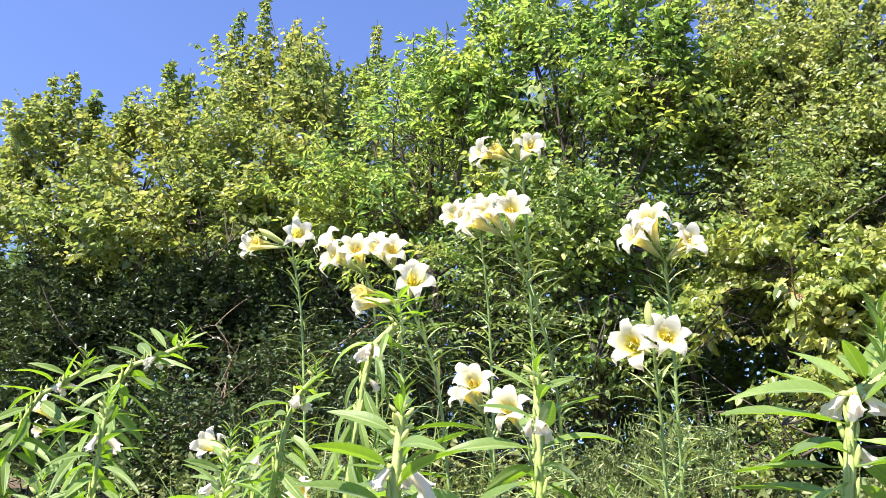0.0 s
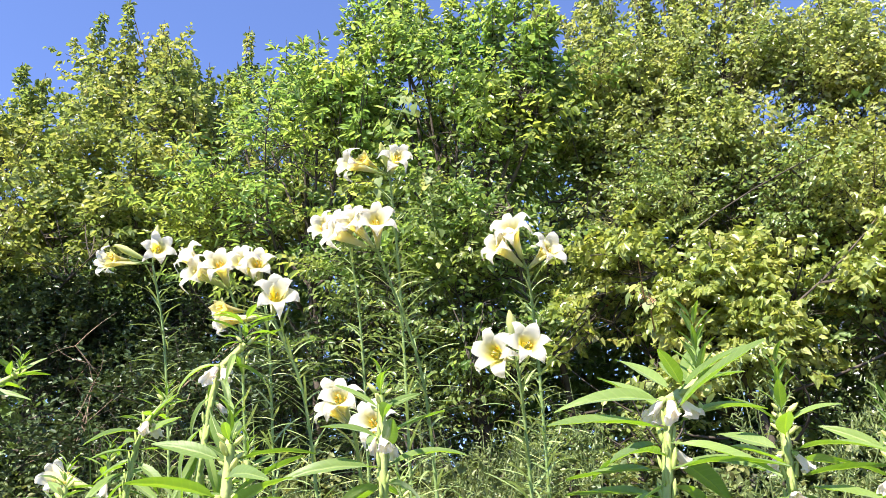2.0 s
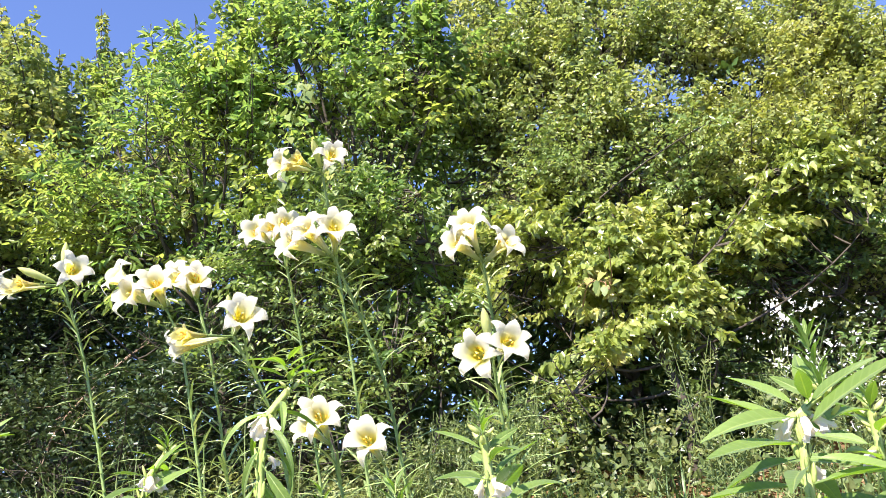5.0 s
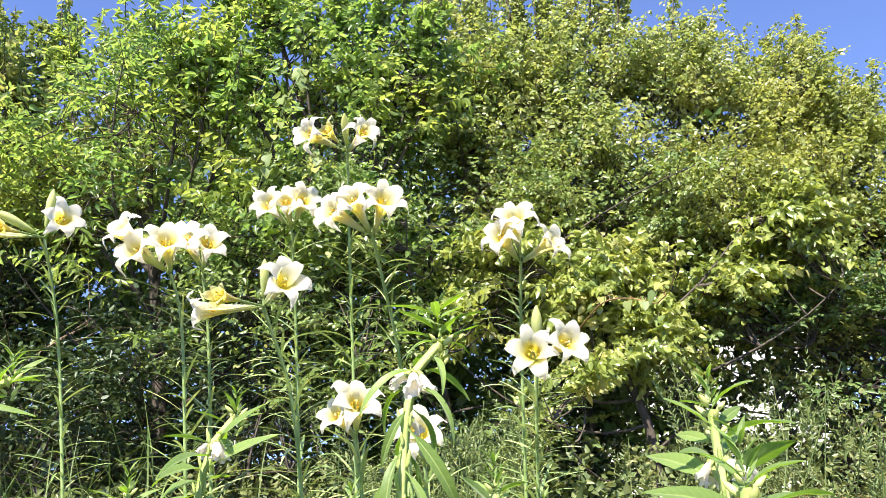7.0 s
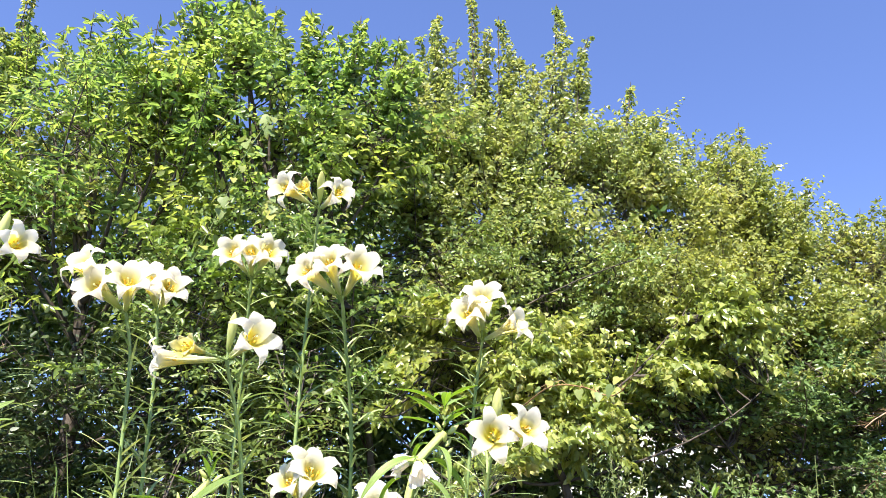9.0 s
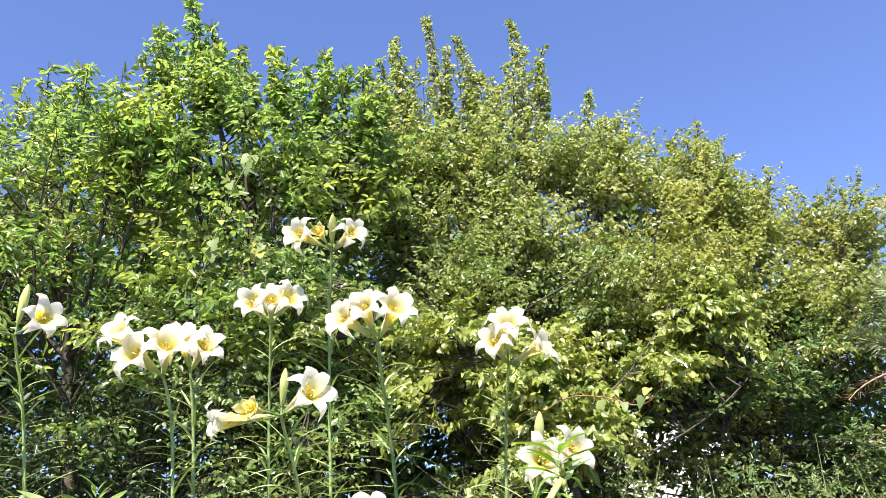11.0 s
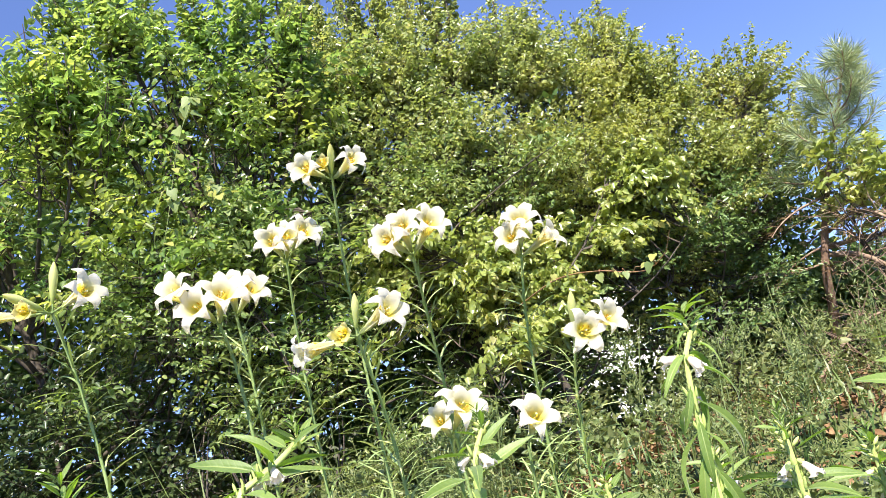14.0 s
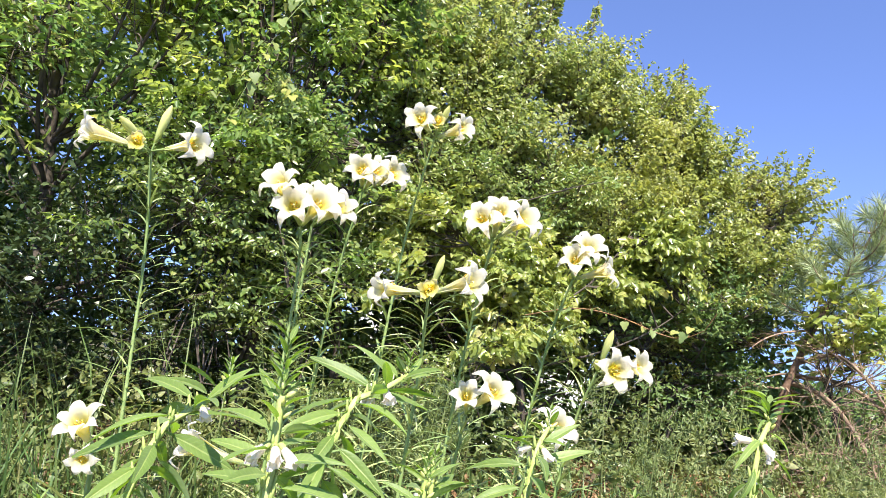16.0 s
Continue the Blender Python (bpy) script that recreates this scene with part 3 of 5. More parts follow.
tree("tree", "bright green tree with feathery fronds of narrow leaflets", (-0.1, 5.9), (-0.15, 5.6, 4.4),
     [(-0.79, 6.0, 4.9, 0.6, 0.2), (-0.37, 5.8, 5.0, 0.6, 0.18), (-0.2, 5.4, 4.8, 0.6, 0.2), (-0.06, 4.75, 4.40, 0.6, 0.2), (0.11, 4.7, 4.2, 0.5, 0.2), (0.27, 4.7, 4.05, 0.5, 0.2)],
     [(-0.06, 5.2, 3.95, 0.42, 0.4, 0.42, 0.2), (-0.55, 5.55, 4.1, 0.45, 0.4, 0.5, 0.2), (0.05, 5.0, 3.45, 0.5, 0.4, 0.45, 0.22), (-0.5, 5.4, 3.4, 0.6, 0.45, 0.55, 0.24), (0.0, 5.3, 2.75, 0.8, 0.5, 0.5, 0.05)], 1900, 0.100, LANCE, M_VIVID, seed=3, gap=0.03, per_twig=9, jitter=0.45, flat=0.8, hang=0.2, rise=0.5, twig_len=0.36, shoot_step=0.06)
tree("tree", "vivid green broadleaved tree leaning over the undergrowth", (1.0, 5.1), (0.8, 4.85, 4.5),
     [(0.38, 4.92, 5.28, 0.9, 0.18), (0.29, 4.98, 4.72, 0.7, 0.24), (0.64, 4.73, 4.78, 0.6, 0.26), (1.0, 4.5, 4.58, 0.5, 0.26), (1.24, 4.36, 4.56, 0.5, 0.24), (1.45, 4.3, 4.42, 0.5, 0.2), (0.50, 4.85, 5.0, 0.6, 0.13), (0.20, 5.0, 4.98, 0.6, 0.12), (0.84, 4.6, 4.76, 0.5, 0.13), (1.12, 4.42, 4.70, 0.5, 0.12), (1.36, 4.33, 4.58, 0.45, 0.12)],
     [(0.78, 4.75, 4.12, 0.42, 0.35, 0.32, 0.15), (1.22, 4.45, 4.05, 0.38, 0.35, 0.32, 0.14), (0.42, 4.98, 4.1, 0.34, 0.35, 0.36, 0.10), (0.9, 4.7, 3.6, 0.62, 0.4, 0.42, 0.22), (0.6, 4.9, 3.0, 0.8, 0.4, 0.45, 0.18), (0.6, 4.9, 2.3, 0.8, 0.35, 0.45, 0.06), (0.9, 4.5, 2.6, 0.4, 0.25, 0.35, 0.05)], 3300, 0.078, OVAL, M_VIVID, seed=4, gap=0.06, jitter=0.5, flat=0.75, hang=0.25, rise=0.35, per_twig=9, shoot_step=0.045)
tree("tree", "tall yellow-green tree with pointed leafy spires", (2.7, 5.1), (2.6, 4.9, 5.0),
     [(2.02, 4.97, 5.42, 1.0, 0.17), (2.30, 4.9, 5.68, 1.4, 0.26), (2.48, 4.77, 5.45, 1.0, 0.2), (2.62, 4.68, 5.07, 0.7, 0.22), (2.93, 4.57, 5.62, 1.4, 0.27), (3.08, 4.46, 5.2, 0.7, 0.15), (3.54, 4.39, 4.99, 0.9, 0.25), (3.69, 4.27, 4.58, 0.5, 0.18), (3.87, 4.14, 4.40, 0.4, 0.14), (1.75, 5.0, 4.85, 0.7, 0.2), (3.3, 4.45, 4.5, 0.5, 0.2)],
     [(2.25, 4.9, 4.3, 0.4, 0.35, 0.45, 0.16), (2.72, 4.64, 4.2, 0.42, 0.35, 0.45, 0.17), (3.35, 4.4, 4.12, 0.42, 0.35, 0.4, 0.13), (1.85, 4.9, 4.0, 0.42, 0.35, 0.5, 0.14), (2.3, 4.7, 3.65, 0.6, 0.4, 0.5, 0.18), (2.8, 4.45, 3.55, 0.55, 0.38, 0.5, 0.16), (2.3, 4.75, 2.8, 1.0, 0.45, 0.6, 0.2)], 7000, 0.056, BROAD, M_YELLOWISH, seed=5, gap=-0.01, hang=0.5, twig_len=0.3, rise=1.0)
tree("tree", "rounded yellow-green tree with fine leaves", (4.0, 4.1), (4.1, 4.0, 4.0),
     [(4.09, 4.1, 4.50, 0.5, 0.12), (4.29, 3.97, 4.64, 0.8, 0.18), (4.46, 3.78, 3.96, 0.4, 0.2), (4.70, 3.6, 3.86, 0.4, 0.2), (4.86, 3.43, 3.84, 0.4, 0.18), (5.03, 3.32, 3.86, 0.5, 0.2), (5.06, 3.18, 3.66, 0.4, 0.16), (4.95, 3.02, 3.28, 0.4, 0.18)],
     [(4.0, 3.97, 3.88, 0.40, 0.35, 0.42, 0.14), (3.55, 4.1, 3.5, 0.5, 0.38, 0.4, 0.15), (4.35, 3.68, 3.52, 0.5, 0.38, 0.34, 0.16), (4.72, 3.35, 3.42, 0.4, 0.34, 0.34, 0.12), (3.95, 3.72, 3.1, 0.6, 0.4, 0.38, 0.18), (3.25, 3.95, 2.95, 0.5, 0.38, 0.36, 0.12), (4.5, 3.3, 2.9, 0.5, 0.38, 0.3, 0.10), (3.75, 3.3, 2.66, 0.45, 0.28, 0.26, 0.06), (3.9, 3.9, 2.1, 1.0, 0.45, 0.45, 0.06)], 6800, 0.047, BROAD, M_GOLDEN, seed=6, hang=0.5, twig_len=0.26, rise=0.8)
tree("shrub", "climbing shrub with large pale yellow-green leaves", (2.3, 3.9), (2.1, 3.85, 2.7), [],
     [(2.05, 4.05, 2.50, 0.46, 0.28, 0.26, 0.32), (2.45, 3.86, 2.36, 0.36, 0.26, 0.22, 0.2), (1.72, 4.15, 2.66, 0.26, 0.22, 0.2, 0.12), (2.2, 3.84, 2.14, 0.36, 0.22, 0.14, 0.10), (2.85, 3.62, 2.42, 0.24, 0.2, 0.12, 0.08), (3.15, 3.42, 2.74, 0.12, 0.16, 0.28, 0.10), (1.45, 3.95, 2.30, 0.3, 0.2, 0.2, 0.06), (1.78, 3.7, 1.92, 0.22, 0.18, 0.16, 0.03)], 3300, 0.066, HEART, M_HEART, seed=7, per_twig=7, droop=0.35, twig_len=0.19, trunk_r=0.035, category="shrub", hang=0.3, gap=-0.12, rise=0.2, jitter=0.6)
tree("tree", "young medium-green tree filling the shade behind the lilies", (1.5, 4.9), (1.5, 4.8, 3.2), [],
     [(0.45, 4.75, 2.7, 0.5, 0.3, 0.42, 0.14), (1.15, 4.55, 3.05, 0.5, 0.3, 0.42, 0.17), (1.75, 4.55, 3.25, 0.48, 0.3, 0.42, 0.15), (2.45, 4.35, 3.15, 0.5, 0.3, 0.4, 0.15), (1.15, 4.6, 2.3, 0.55, 0.3, 0.42, 0.15), (2.95, 4.1, 3.05, 0.42, 0.3, 0.4, 0.11), (0.4, 4.7, 1.95, 0.5, 0.3, 0.4, 0.05), (1.55, 4.35, 1.75, 0.5, 0.3, 0.35, 0.08)], 4800, 0.054, OVAL, M_MID, seed=15, gap=0.02, jitter=0.55, flat=0.5, hang=0.4, trunk_r=0.035, twig_len=0.3, rise=0.4)
tree("tree", "low medium-green tree under the golden crown", (3.9, 3.8), (3.9, 3.7, 2.6), [],
     [(3.55, 3.6, 2.35, 0.5, 0.3, 0.36, 0.3), (4.2, 3.3, 2.45, 0.5, 0.3, 0.34, 0.3), (3.1, 3.85, 2.25, 0.42, 0.28, 0.4, 0.2), (3.9, 3.5, 1.9, 0.6, 0.3, 0.3, 0.2), (2.75, 4.1, 1.88, 0.26, 0.2, 0.3, 0.07)], 2350, 0.052, OVAL, M_DARK, seed=16, gap=0.0, jitter=0.6, flat=0.5, trunk_r=0.03, twig_len=0.28, rise=0.3)
# the next two shrubs have their leaf colour darkened to imitate shade
tree("shrub", "dense glossy-leaved shrub with shade painted into its dark green leaves", (-2.15, 6.0), (-2.15, 5.95, 2.2), [],
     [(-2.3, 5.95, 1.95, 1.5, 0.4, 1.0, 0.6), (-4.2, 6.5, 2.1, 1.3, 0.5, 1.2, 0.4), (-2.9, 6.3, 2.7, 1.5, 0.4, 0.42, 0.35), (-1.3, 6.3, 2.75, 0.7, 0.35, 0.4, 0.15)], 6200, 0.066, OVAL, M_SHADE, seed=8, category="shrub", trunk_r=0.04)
tree("shrub", "dark green shrub behind the lilies with shade painted into its leaves", (-0.7, 5.4), (-0.7, 5.3, 1.9), [],
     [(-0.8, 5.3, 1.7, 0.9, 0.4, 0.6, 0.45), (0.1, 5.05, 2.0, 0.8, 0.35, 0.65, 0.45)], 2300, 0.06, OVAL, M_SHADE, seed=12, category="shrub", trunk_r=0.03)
tree("shrub", "green shrub with rounded leaves beside the pine", (4.3, 2.7), (4.2, 2.6, 2.4), [],
     [(4.15, 2.6, 2.35, 0.4, 0.3, 0.28, 0.6), (4.7, 2.2, 2.2, 0.4, 0.3, 0.4, 0.4)], 400, 0.075, HEART, M_HEART, seed=13, per_twig=7, twig_len=0.2, category="shrub", trunk_r=0.025)


def far_thicket():
    """Dark foliage behind the first trees, with openings to the sky."""
    k = 40000
    u = rng.uniform(-17, 5, k)
    s = rng.uniform(5.5, 7.4, k)
    xy = np.stack([0.58 * s + 0.81 * u, 0.81 * s - 0.58 * u], -1)
    tall = np.where(u < -2.0, 3.6, np.where(u < 1.5, 2.6, np.where(u < 2.3, 1.9, 0.7)))
    z = ground_height(xy[:, 0], xy[:, 1]) + rng.uniform(0.0, 1.0, k) * tall
    p = np.column_stack([xy, z])
    keep = clumped(p, 1.5, np.where(u > 0.3, -0.28, -0.36), 9)
    keep &= ~((np.abs(u - 0.65) < 0.4) & (z < 2.3) & (rng.uniform(0, 1, k) < 0.5))
    p = p[keep]
    d = rng.normal(0, 0.6, (len(p), 3)) + np.array([-0.2, -0.3, 0.5])
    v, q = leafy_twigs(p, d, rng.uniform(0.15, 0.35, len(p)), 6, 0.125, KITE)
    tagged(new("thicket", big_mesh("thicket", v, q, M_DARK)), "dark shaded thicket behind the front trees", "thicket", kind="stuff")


far_thicket()


# ---- pine ----
def needle_brush(line, count, length, start=0.2):
    """Long needles standing forward all along a shoot, as in a bottle brush."""
    f = rng.uniform(start, 1.0, count) * (len(line) - 1.001)
    i = f.astype(int)
    base = line[i] + (line[i + 1] - line[i]) * (f - i)[:, None]
    d = unit(line[i + 1] - line[i])
    out = unit(np.cross(d, rng.normal(size=(count, 3))))
    along = unit(d * rng.uniform(0.3, 1.1, count)[:, None] + out * rng.uniform(0.5, 1.0, count)[:, None])
    size = length * rng.uniform(0.65, 1.1, count)
    blade = np.array([(0, 0, 0), (-0.019, 0.5, 0), (0, 1, -0.05), (0.019, 0.5, 0)])
    return leaves(base, along, rng.normal(size=(count, 3)), size, blade)


def pine():
    root = new("pine_tree")
    b = np.array([4.62, 3.35, float(ground_height(4.62, 3.35)) - 0.06])
    root.location = b
    spine = curve_through([b, (4.45, 3.15, 1.5), (4.27, 2.98, 1.92), (4.33, 2.75, 2.5), (4.40, 2.47, 3.05), (4.41, 2.42, 3.30)], 22)
    v, q = tube_arrays(spine - b, np.linspace(0.042, 0.005, 22), 9)
    part("trunk", big_mesh("pine_trunk", v, q, M_PINEBARK, True), root)
    green, brown = [needle_brush(spine[17:], 300, 0.14)], []
    for i in range(42):
        live = i < 30
        f = 0.62 + 0.34 * (i + 0.5) / 30 if live else rng.uniform(0.30, 0.62)
        a = spine[int(f * 21)]
        ang = i * 2.4 + rng.normal(0, 0.3)
        reach = (0.16 + 0.50 * (1.0 - f)) * rng.uniform(0.7, 1.2) if live else rng.uniform(0.3, 0.6)
        side = np.array([math.cos(ang), math.sin(ang), 0]) * reach
        e = a + side + np.array([0, 0, rng.uniform(0.05, 0.17) if live else rng.uniform(-0.25, 0.15)])
        m = a + side * 0.7 + np.array([0, 0, 0.0 if live else -0.04])
        line = bezier(a, m, e, 7)
        v, q = tube_arrays(line - b, np.linspace(0.009, 0.003, 7), 5)
        part("branch", big_mesh("pine_branch", v, q, M_PINEBARK if live else M_DEADTWIG, True), root)
        if live:
            green.append(needle_brush(line, 210, 0.14, 0.3))
        else:
            brown.append(needle_brush(line, 60, 0.08, 0.3))
    v, q = join_arrays(green)
    part("needles", big_mesh("pine_needles", v - b, q, M_NEEDLE), root, "long grey-green needles in tufts")["kind"] = "stuff"
    v, q = join_arrays(brown)
    part("dead_needles", big_mesh("pine_dead_needles", v - b, q, M_LITTER), root, "dry brown needles on dead boughs")["kind"] = "stuff"
    tagged(root, "slender pine with reddish bark and dead lower boughs", "pine tree")


pine()


def dead_bough(points, radius, label, twig_count=130):
    pts = curve_through(points, 12)
    o = pts[0]
    root = new("dead_branch")
    root.location = o
    v, q = tube_arrays(pts - o, np.linspace(radius, radius * 0.25, 12), 6)
    part("bough", big_mesh("bough", v, q, M_DEADTWIG, True), root)
    pieces = []
    for i in range(twig_count):
        a = pts[int(rng.integers(2, 12))]
        e = a + rng.normal(0, 0.17, 3)
        pieces.append(tube_arrays(bezier(a, (a + e) / 2 + rng.normal(0, 0.04, 3), e, 4) - o, (0.003, 0.0025, 0.002, 0.001), 3))
    v, q = join_arrays(pieces)
    part("twig", big_mesh("twig", v, q, M_DEADTWIG, True), root)["kind"] = "stuff"
    tagged(root, label, "branch")


dead_bough([(4.3, 2.95, 1.95), (4.0, 2.6, 1.85), (3.8, 2.3, 1.55), (3.75, 2.15, 1.15)], 0.022, "dry brown dead branch hanging from the pine")
dead_bough([(4.3, 2.9, 2.1), (4.05, 2.55, 2.15), (3.85, 2.25, 1.9), (3.95, 2.05, 1.5)], 0.016, "dry brown dead branch with tangled bare twigs")
dead_bough([(4.35, 2.8, 2.3), (4.6, 2.3, 2.25), (4.7, 2.0, 1.9), (4.5, 1.8, 1.5)], 0.015, "dry brown dead branch beside the pine trunk")
dead_bough([(3.25, 2.9, 1.2), (3.6, 2.6, 1.5), (3.95, 2.35, 1.45), (4.2, 2.2, 1.25)], 0.014, "dry reddish-brown brushwood lying under the pine")
dead_bough([(3.5, 2.5, 1.15), (3.7, 2.5, 1.4), (3.9, 2.45, 1.5), (4.1, 2.3, 1.4)], 0.012, "dry brown brushwood tangled under the pine")
dead_bough([(4.3, 3.0, 2.0), (4.6, 2.6, 1.95), (4.75, 2.2, 1.5), (4.6, 1.95, 1.1)], 0.018, "dry brown dead branch with bare twigs")
dead_bough([(-1.3, 5.9, 1.1), (-1.15, 5.5, 1.9), (-0.75, 5.45, 2.35), (-0.5, 5.4, 2.5)], 0.013, "bare reddish-brown branch in the shaded thicket", 45)
dead_bough([(-1.9, 5.8, 1.1), (-1.6, 5.4, 1.8), (-1.5, 5.3, 2.2), (-1.6, 5.2, 2.4)], 0.010, "bare reddish-brown branch beside the dark shrub", 40)


# ---- house far behind the trees ----
def house():
    root = new("house")
    c = belt(1.1, 15.0)
    g = float(ground_height(*c)) - 0.1
    root.location = (*c, g)
    root.rotation_euler = (0, 0, math.atan2(-0.58, 0.81))

    def box(name, size, at, material, parent, bevel=0.02):
        bm = bmesh.new()
        bmesh.ops.create_cube(bm, size=1, matrix=Matrix.Translation(at) @ Matrix.Diagonal((*size, 1)))
        bmesh.ops.bevel(bm, geom=bm.edges[:], offset=bevel, segments=1, affect="EDGES")
        me = bpy.data.meshes.new(name)
        bm.to_mesh(me)
        bm.free()
        me.materials.append(material)
        return part(name, me, parent)

    box("wall", (4.2, 4.0, 4.9), (0, 0, 2.45), M_WALL, root)
    bm = bmesh.new()
    ends = []
    for x in (-2.4, 2.4):
        ends.append([bm.verts.new(p) for p in ((x, -2.5, 4.85), (x, 2.5, 4.85), (x, 2.5, 5.0), (x, 0, 5.9), (x, -2.5, 5.0))])
    bm.faces.new(ends[0][::-1])
    bm.faces.new(ends[1])
    for i in range(5):
        j = (i + 1) % 5
        bm.faces.new((ends[0][i], ends[0][j], ends[1][j], ends[1][i]))
    me = bpy.data.meshes.new("roof")
    bm.to_mesh(me)
    bm.free()
    me.materials.append(M_ROOF)
    part("roof", me, root)
    tagged(root, "white plastered house glimpsed through the trees", "house")


house()


# ---- undergrowth ----
def weeds():
    """Fine-leaved upright weeds between the lilies and the trees."""
    k = 680
    u, s = rng.uniform(-3.6, 2.0, k), rng.uniform(2.4, 3.7, k)
    x, y = 0.58 * s + 0.81 * u, 0.81 * s - 0.58 * u
    keep = clumped(np.column_stack([x, y, np.zeros(k)]), 2.2, 0.12, 21)
    x, y, s = x[keep], y[keep], s[keep]
    k = len(x)
    g = ground_height(x, y)
    base = np.column_stack([x, y, g])
    hgt = rng.uniform(0.22, 0.72, k) * np.where(s < 2.9, 0.8, 1.0)
    lean = rng.normal(0, 0.16, (k, 2))
    pieces = []
    for i in range(k):
        e = base[i] + np.array([lean[i, 0] * hgt[i], lean[i, 1] * hgt[i] - 0.1 * hgt[i], hgt[i]])
        pieces.append(tube_arrays(bezier(base[i] - np.array([0, 0, 0.03]), (base[i] + e) / 2, e, 3), (0.004, 0.003, 0.0015), 3))
    sv, sq = join_arrays(pieces)
    d = np.column_stack([lean, np.ones(k)])
    side_b, side_d, side_l = [base], [d], [hgt]
    for r in range(9):
        f = rng.uniform(0.3, 0.85, k)
        side_b.append(base + d * (f * hgt)[:, None])
        side_d.append(np.column_stack([rng.normal(0, 0.5, (k, 2)), np.full(k, 0.75)]))
        side_l.append(hgt * rng.uniform(0.15, 0.4, k))
    v, q = leafy_twigs(np.concatenate(side_b), np.concatenate(side_d), np.concatenate(side_l), 18, 0.036, NARROW * np.array([1.15, 1, 1]), spread=0.7, droop=-0.1, flat=0.5)
    v2, q2 = join_arrays([(sv, sq), (v, q)])
    tagged(new("weeds", big_mesh("weeds", v2, q2, M_WEED)), "fine-leaved grey-green weeds under the lilies", "weeds", kind="stuff")


def grass():
    """Long arching blades."""
    def blades(k, u0, u1, s0, s1, l0, l1):
        u, s = rng.uniform(u0, u1, k), rng.uniform(s0, s1, k)
        x, y = 0.58 * s + 0.81 * u, 0.81 * s - 0.58 * u
        b = np.column_stack([x, y, ground_height(x, y) - 0.01])
        ln = rng.uniform(l0, l1, k)
        a = rng.uniform(0, 6.28, k)
        out = np.column_stack([np.cos(a), np.sin(a), np.zeros(k)])
        side = np.column_stack([-np.sin(a), np.cos(a), np.zeros(k)])
        steps = np.linspace(0, 1, 5)
        bend = rng.uniform(0.15, 0.75, k)
        vs = []
        for t in steps:
            c = b + out * (bend * ln * t ** 2)[:, None] + np.array([0, 0, 1.0]) * (ln * (t - 0.45 * bend * t ** 3))[:, None]
            w = 0.0042 * (1 - t ** 2) + 0.0004
            vs += [c - side * w, c + side * w]
        v = np.stack(vs, 1)
        q = np.array([(2 * i, 2 * i + 1, 2 * i + 3, 2 * i + 2) for i in range(4)])
        return v.reshape(-1, 3), (q[None] + (np.arange(k) * 10)[:, None, None]).reshape(-1, 4)

    v, q = join_arrays([blades(1000, -3.4, -1.2, 1.9, 3.6, 0.12, 0.38), blades(700, -1.2, 1.5, 1.9, 3.6, 0.12, 0.36), blades(170, -3.4, -2.0, 2.1, 3.2, 0.5, 1.1), blades(190, -2.9, -1.5, 1.3, 2.4, 0.5, 1.0), blades(3000, -3.5, 2.5, -0.5, 1.9, 0.12, 0.4)])
    tagged(new("grass", big_mesh("grass", v, q, M_GRASS)), "long green grass blades on the bank", "grass", kind="stuff")


def ground_cover():
    k = 7500
    u, s = rng.uniform(-6, 4.5, k), rng.uniform(1.8, 6.2, k)
    x, y = 0.58 * s + 0.81 * u, 0.81 * s - 0.58 * u
    p = np.column_stack([x, y, ground_height(x, y) + 0.38 * rng.uniform(0.0, 1.0, k) ** 1.8])
    p = p[clumped(p, 1.7, -0.16, 4)]
    d = np.column_stack([rng.normal(0, 0.6, (len(p), 2)), np.full(len(p), 0.6)])
    v, q = leafy_twigs(p, d, rng.uniform(0.08, 0.2, len(p)), 7, 0.05, HEART * np.array([0.9, 1, 1]), droop=0.1)
    tagged(new("ground_cover", big_mesh("ground_cover", v, q, M_COVER)), "low broad-leaved plants covering the bank", "ground cover", kind="stuff")
    k = 12000
    u, s = np.concatenate([rng.uniform(-5, 4.5, 8000), rng.uniform(-0.8, 2.6, 4000)]), rng.uniform(0.5, 5.5, k)
    x, y = 0.58 * s + 0.81 * u, 0.81 * s - 0.58 * u
    p = np.column_stack([x, y, ground_height(x, y) + rng.uniform(0.004, 0.03, k)])
    a = np.column_stack([rng.normal(size=(k, 2)), rng.normal(0, 0.2, k)])
    v, q = leaves(p, a, np.column_stack([rng.normal(0, 0.35, (k, 2)), np.ones(k)]), rng.uniform(0.03, 0.08, k), OVAL)
    tagged(new("leaf_litter", big_mesh("leaf_litter", v, q, M_LITTER)), "brown dry leaf litter lying on the soil", "leaf litter", kind="stuff")


weeds()
grass()
ground_cover()


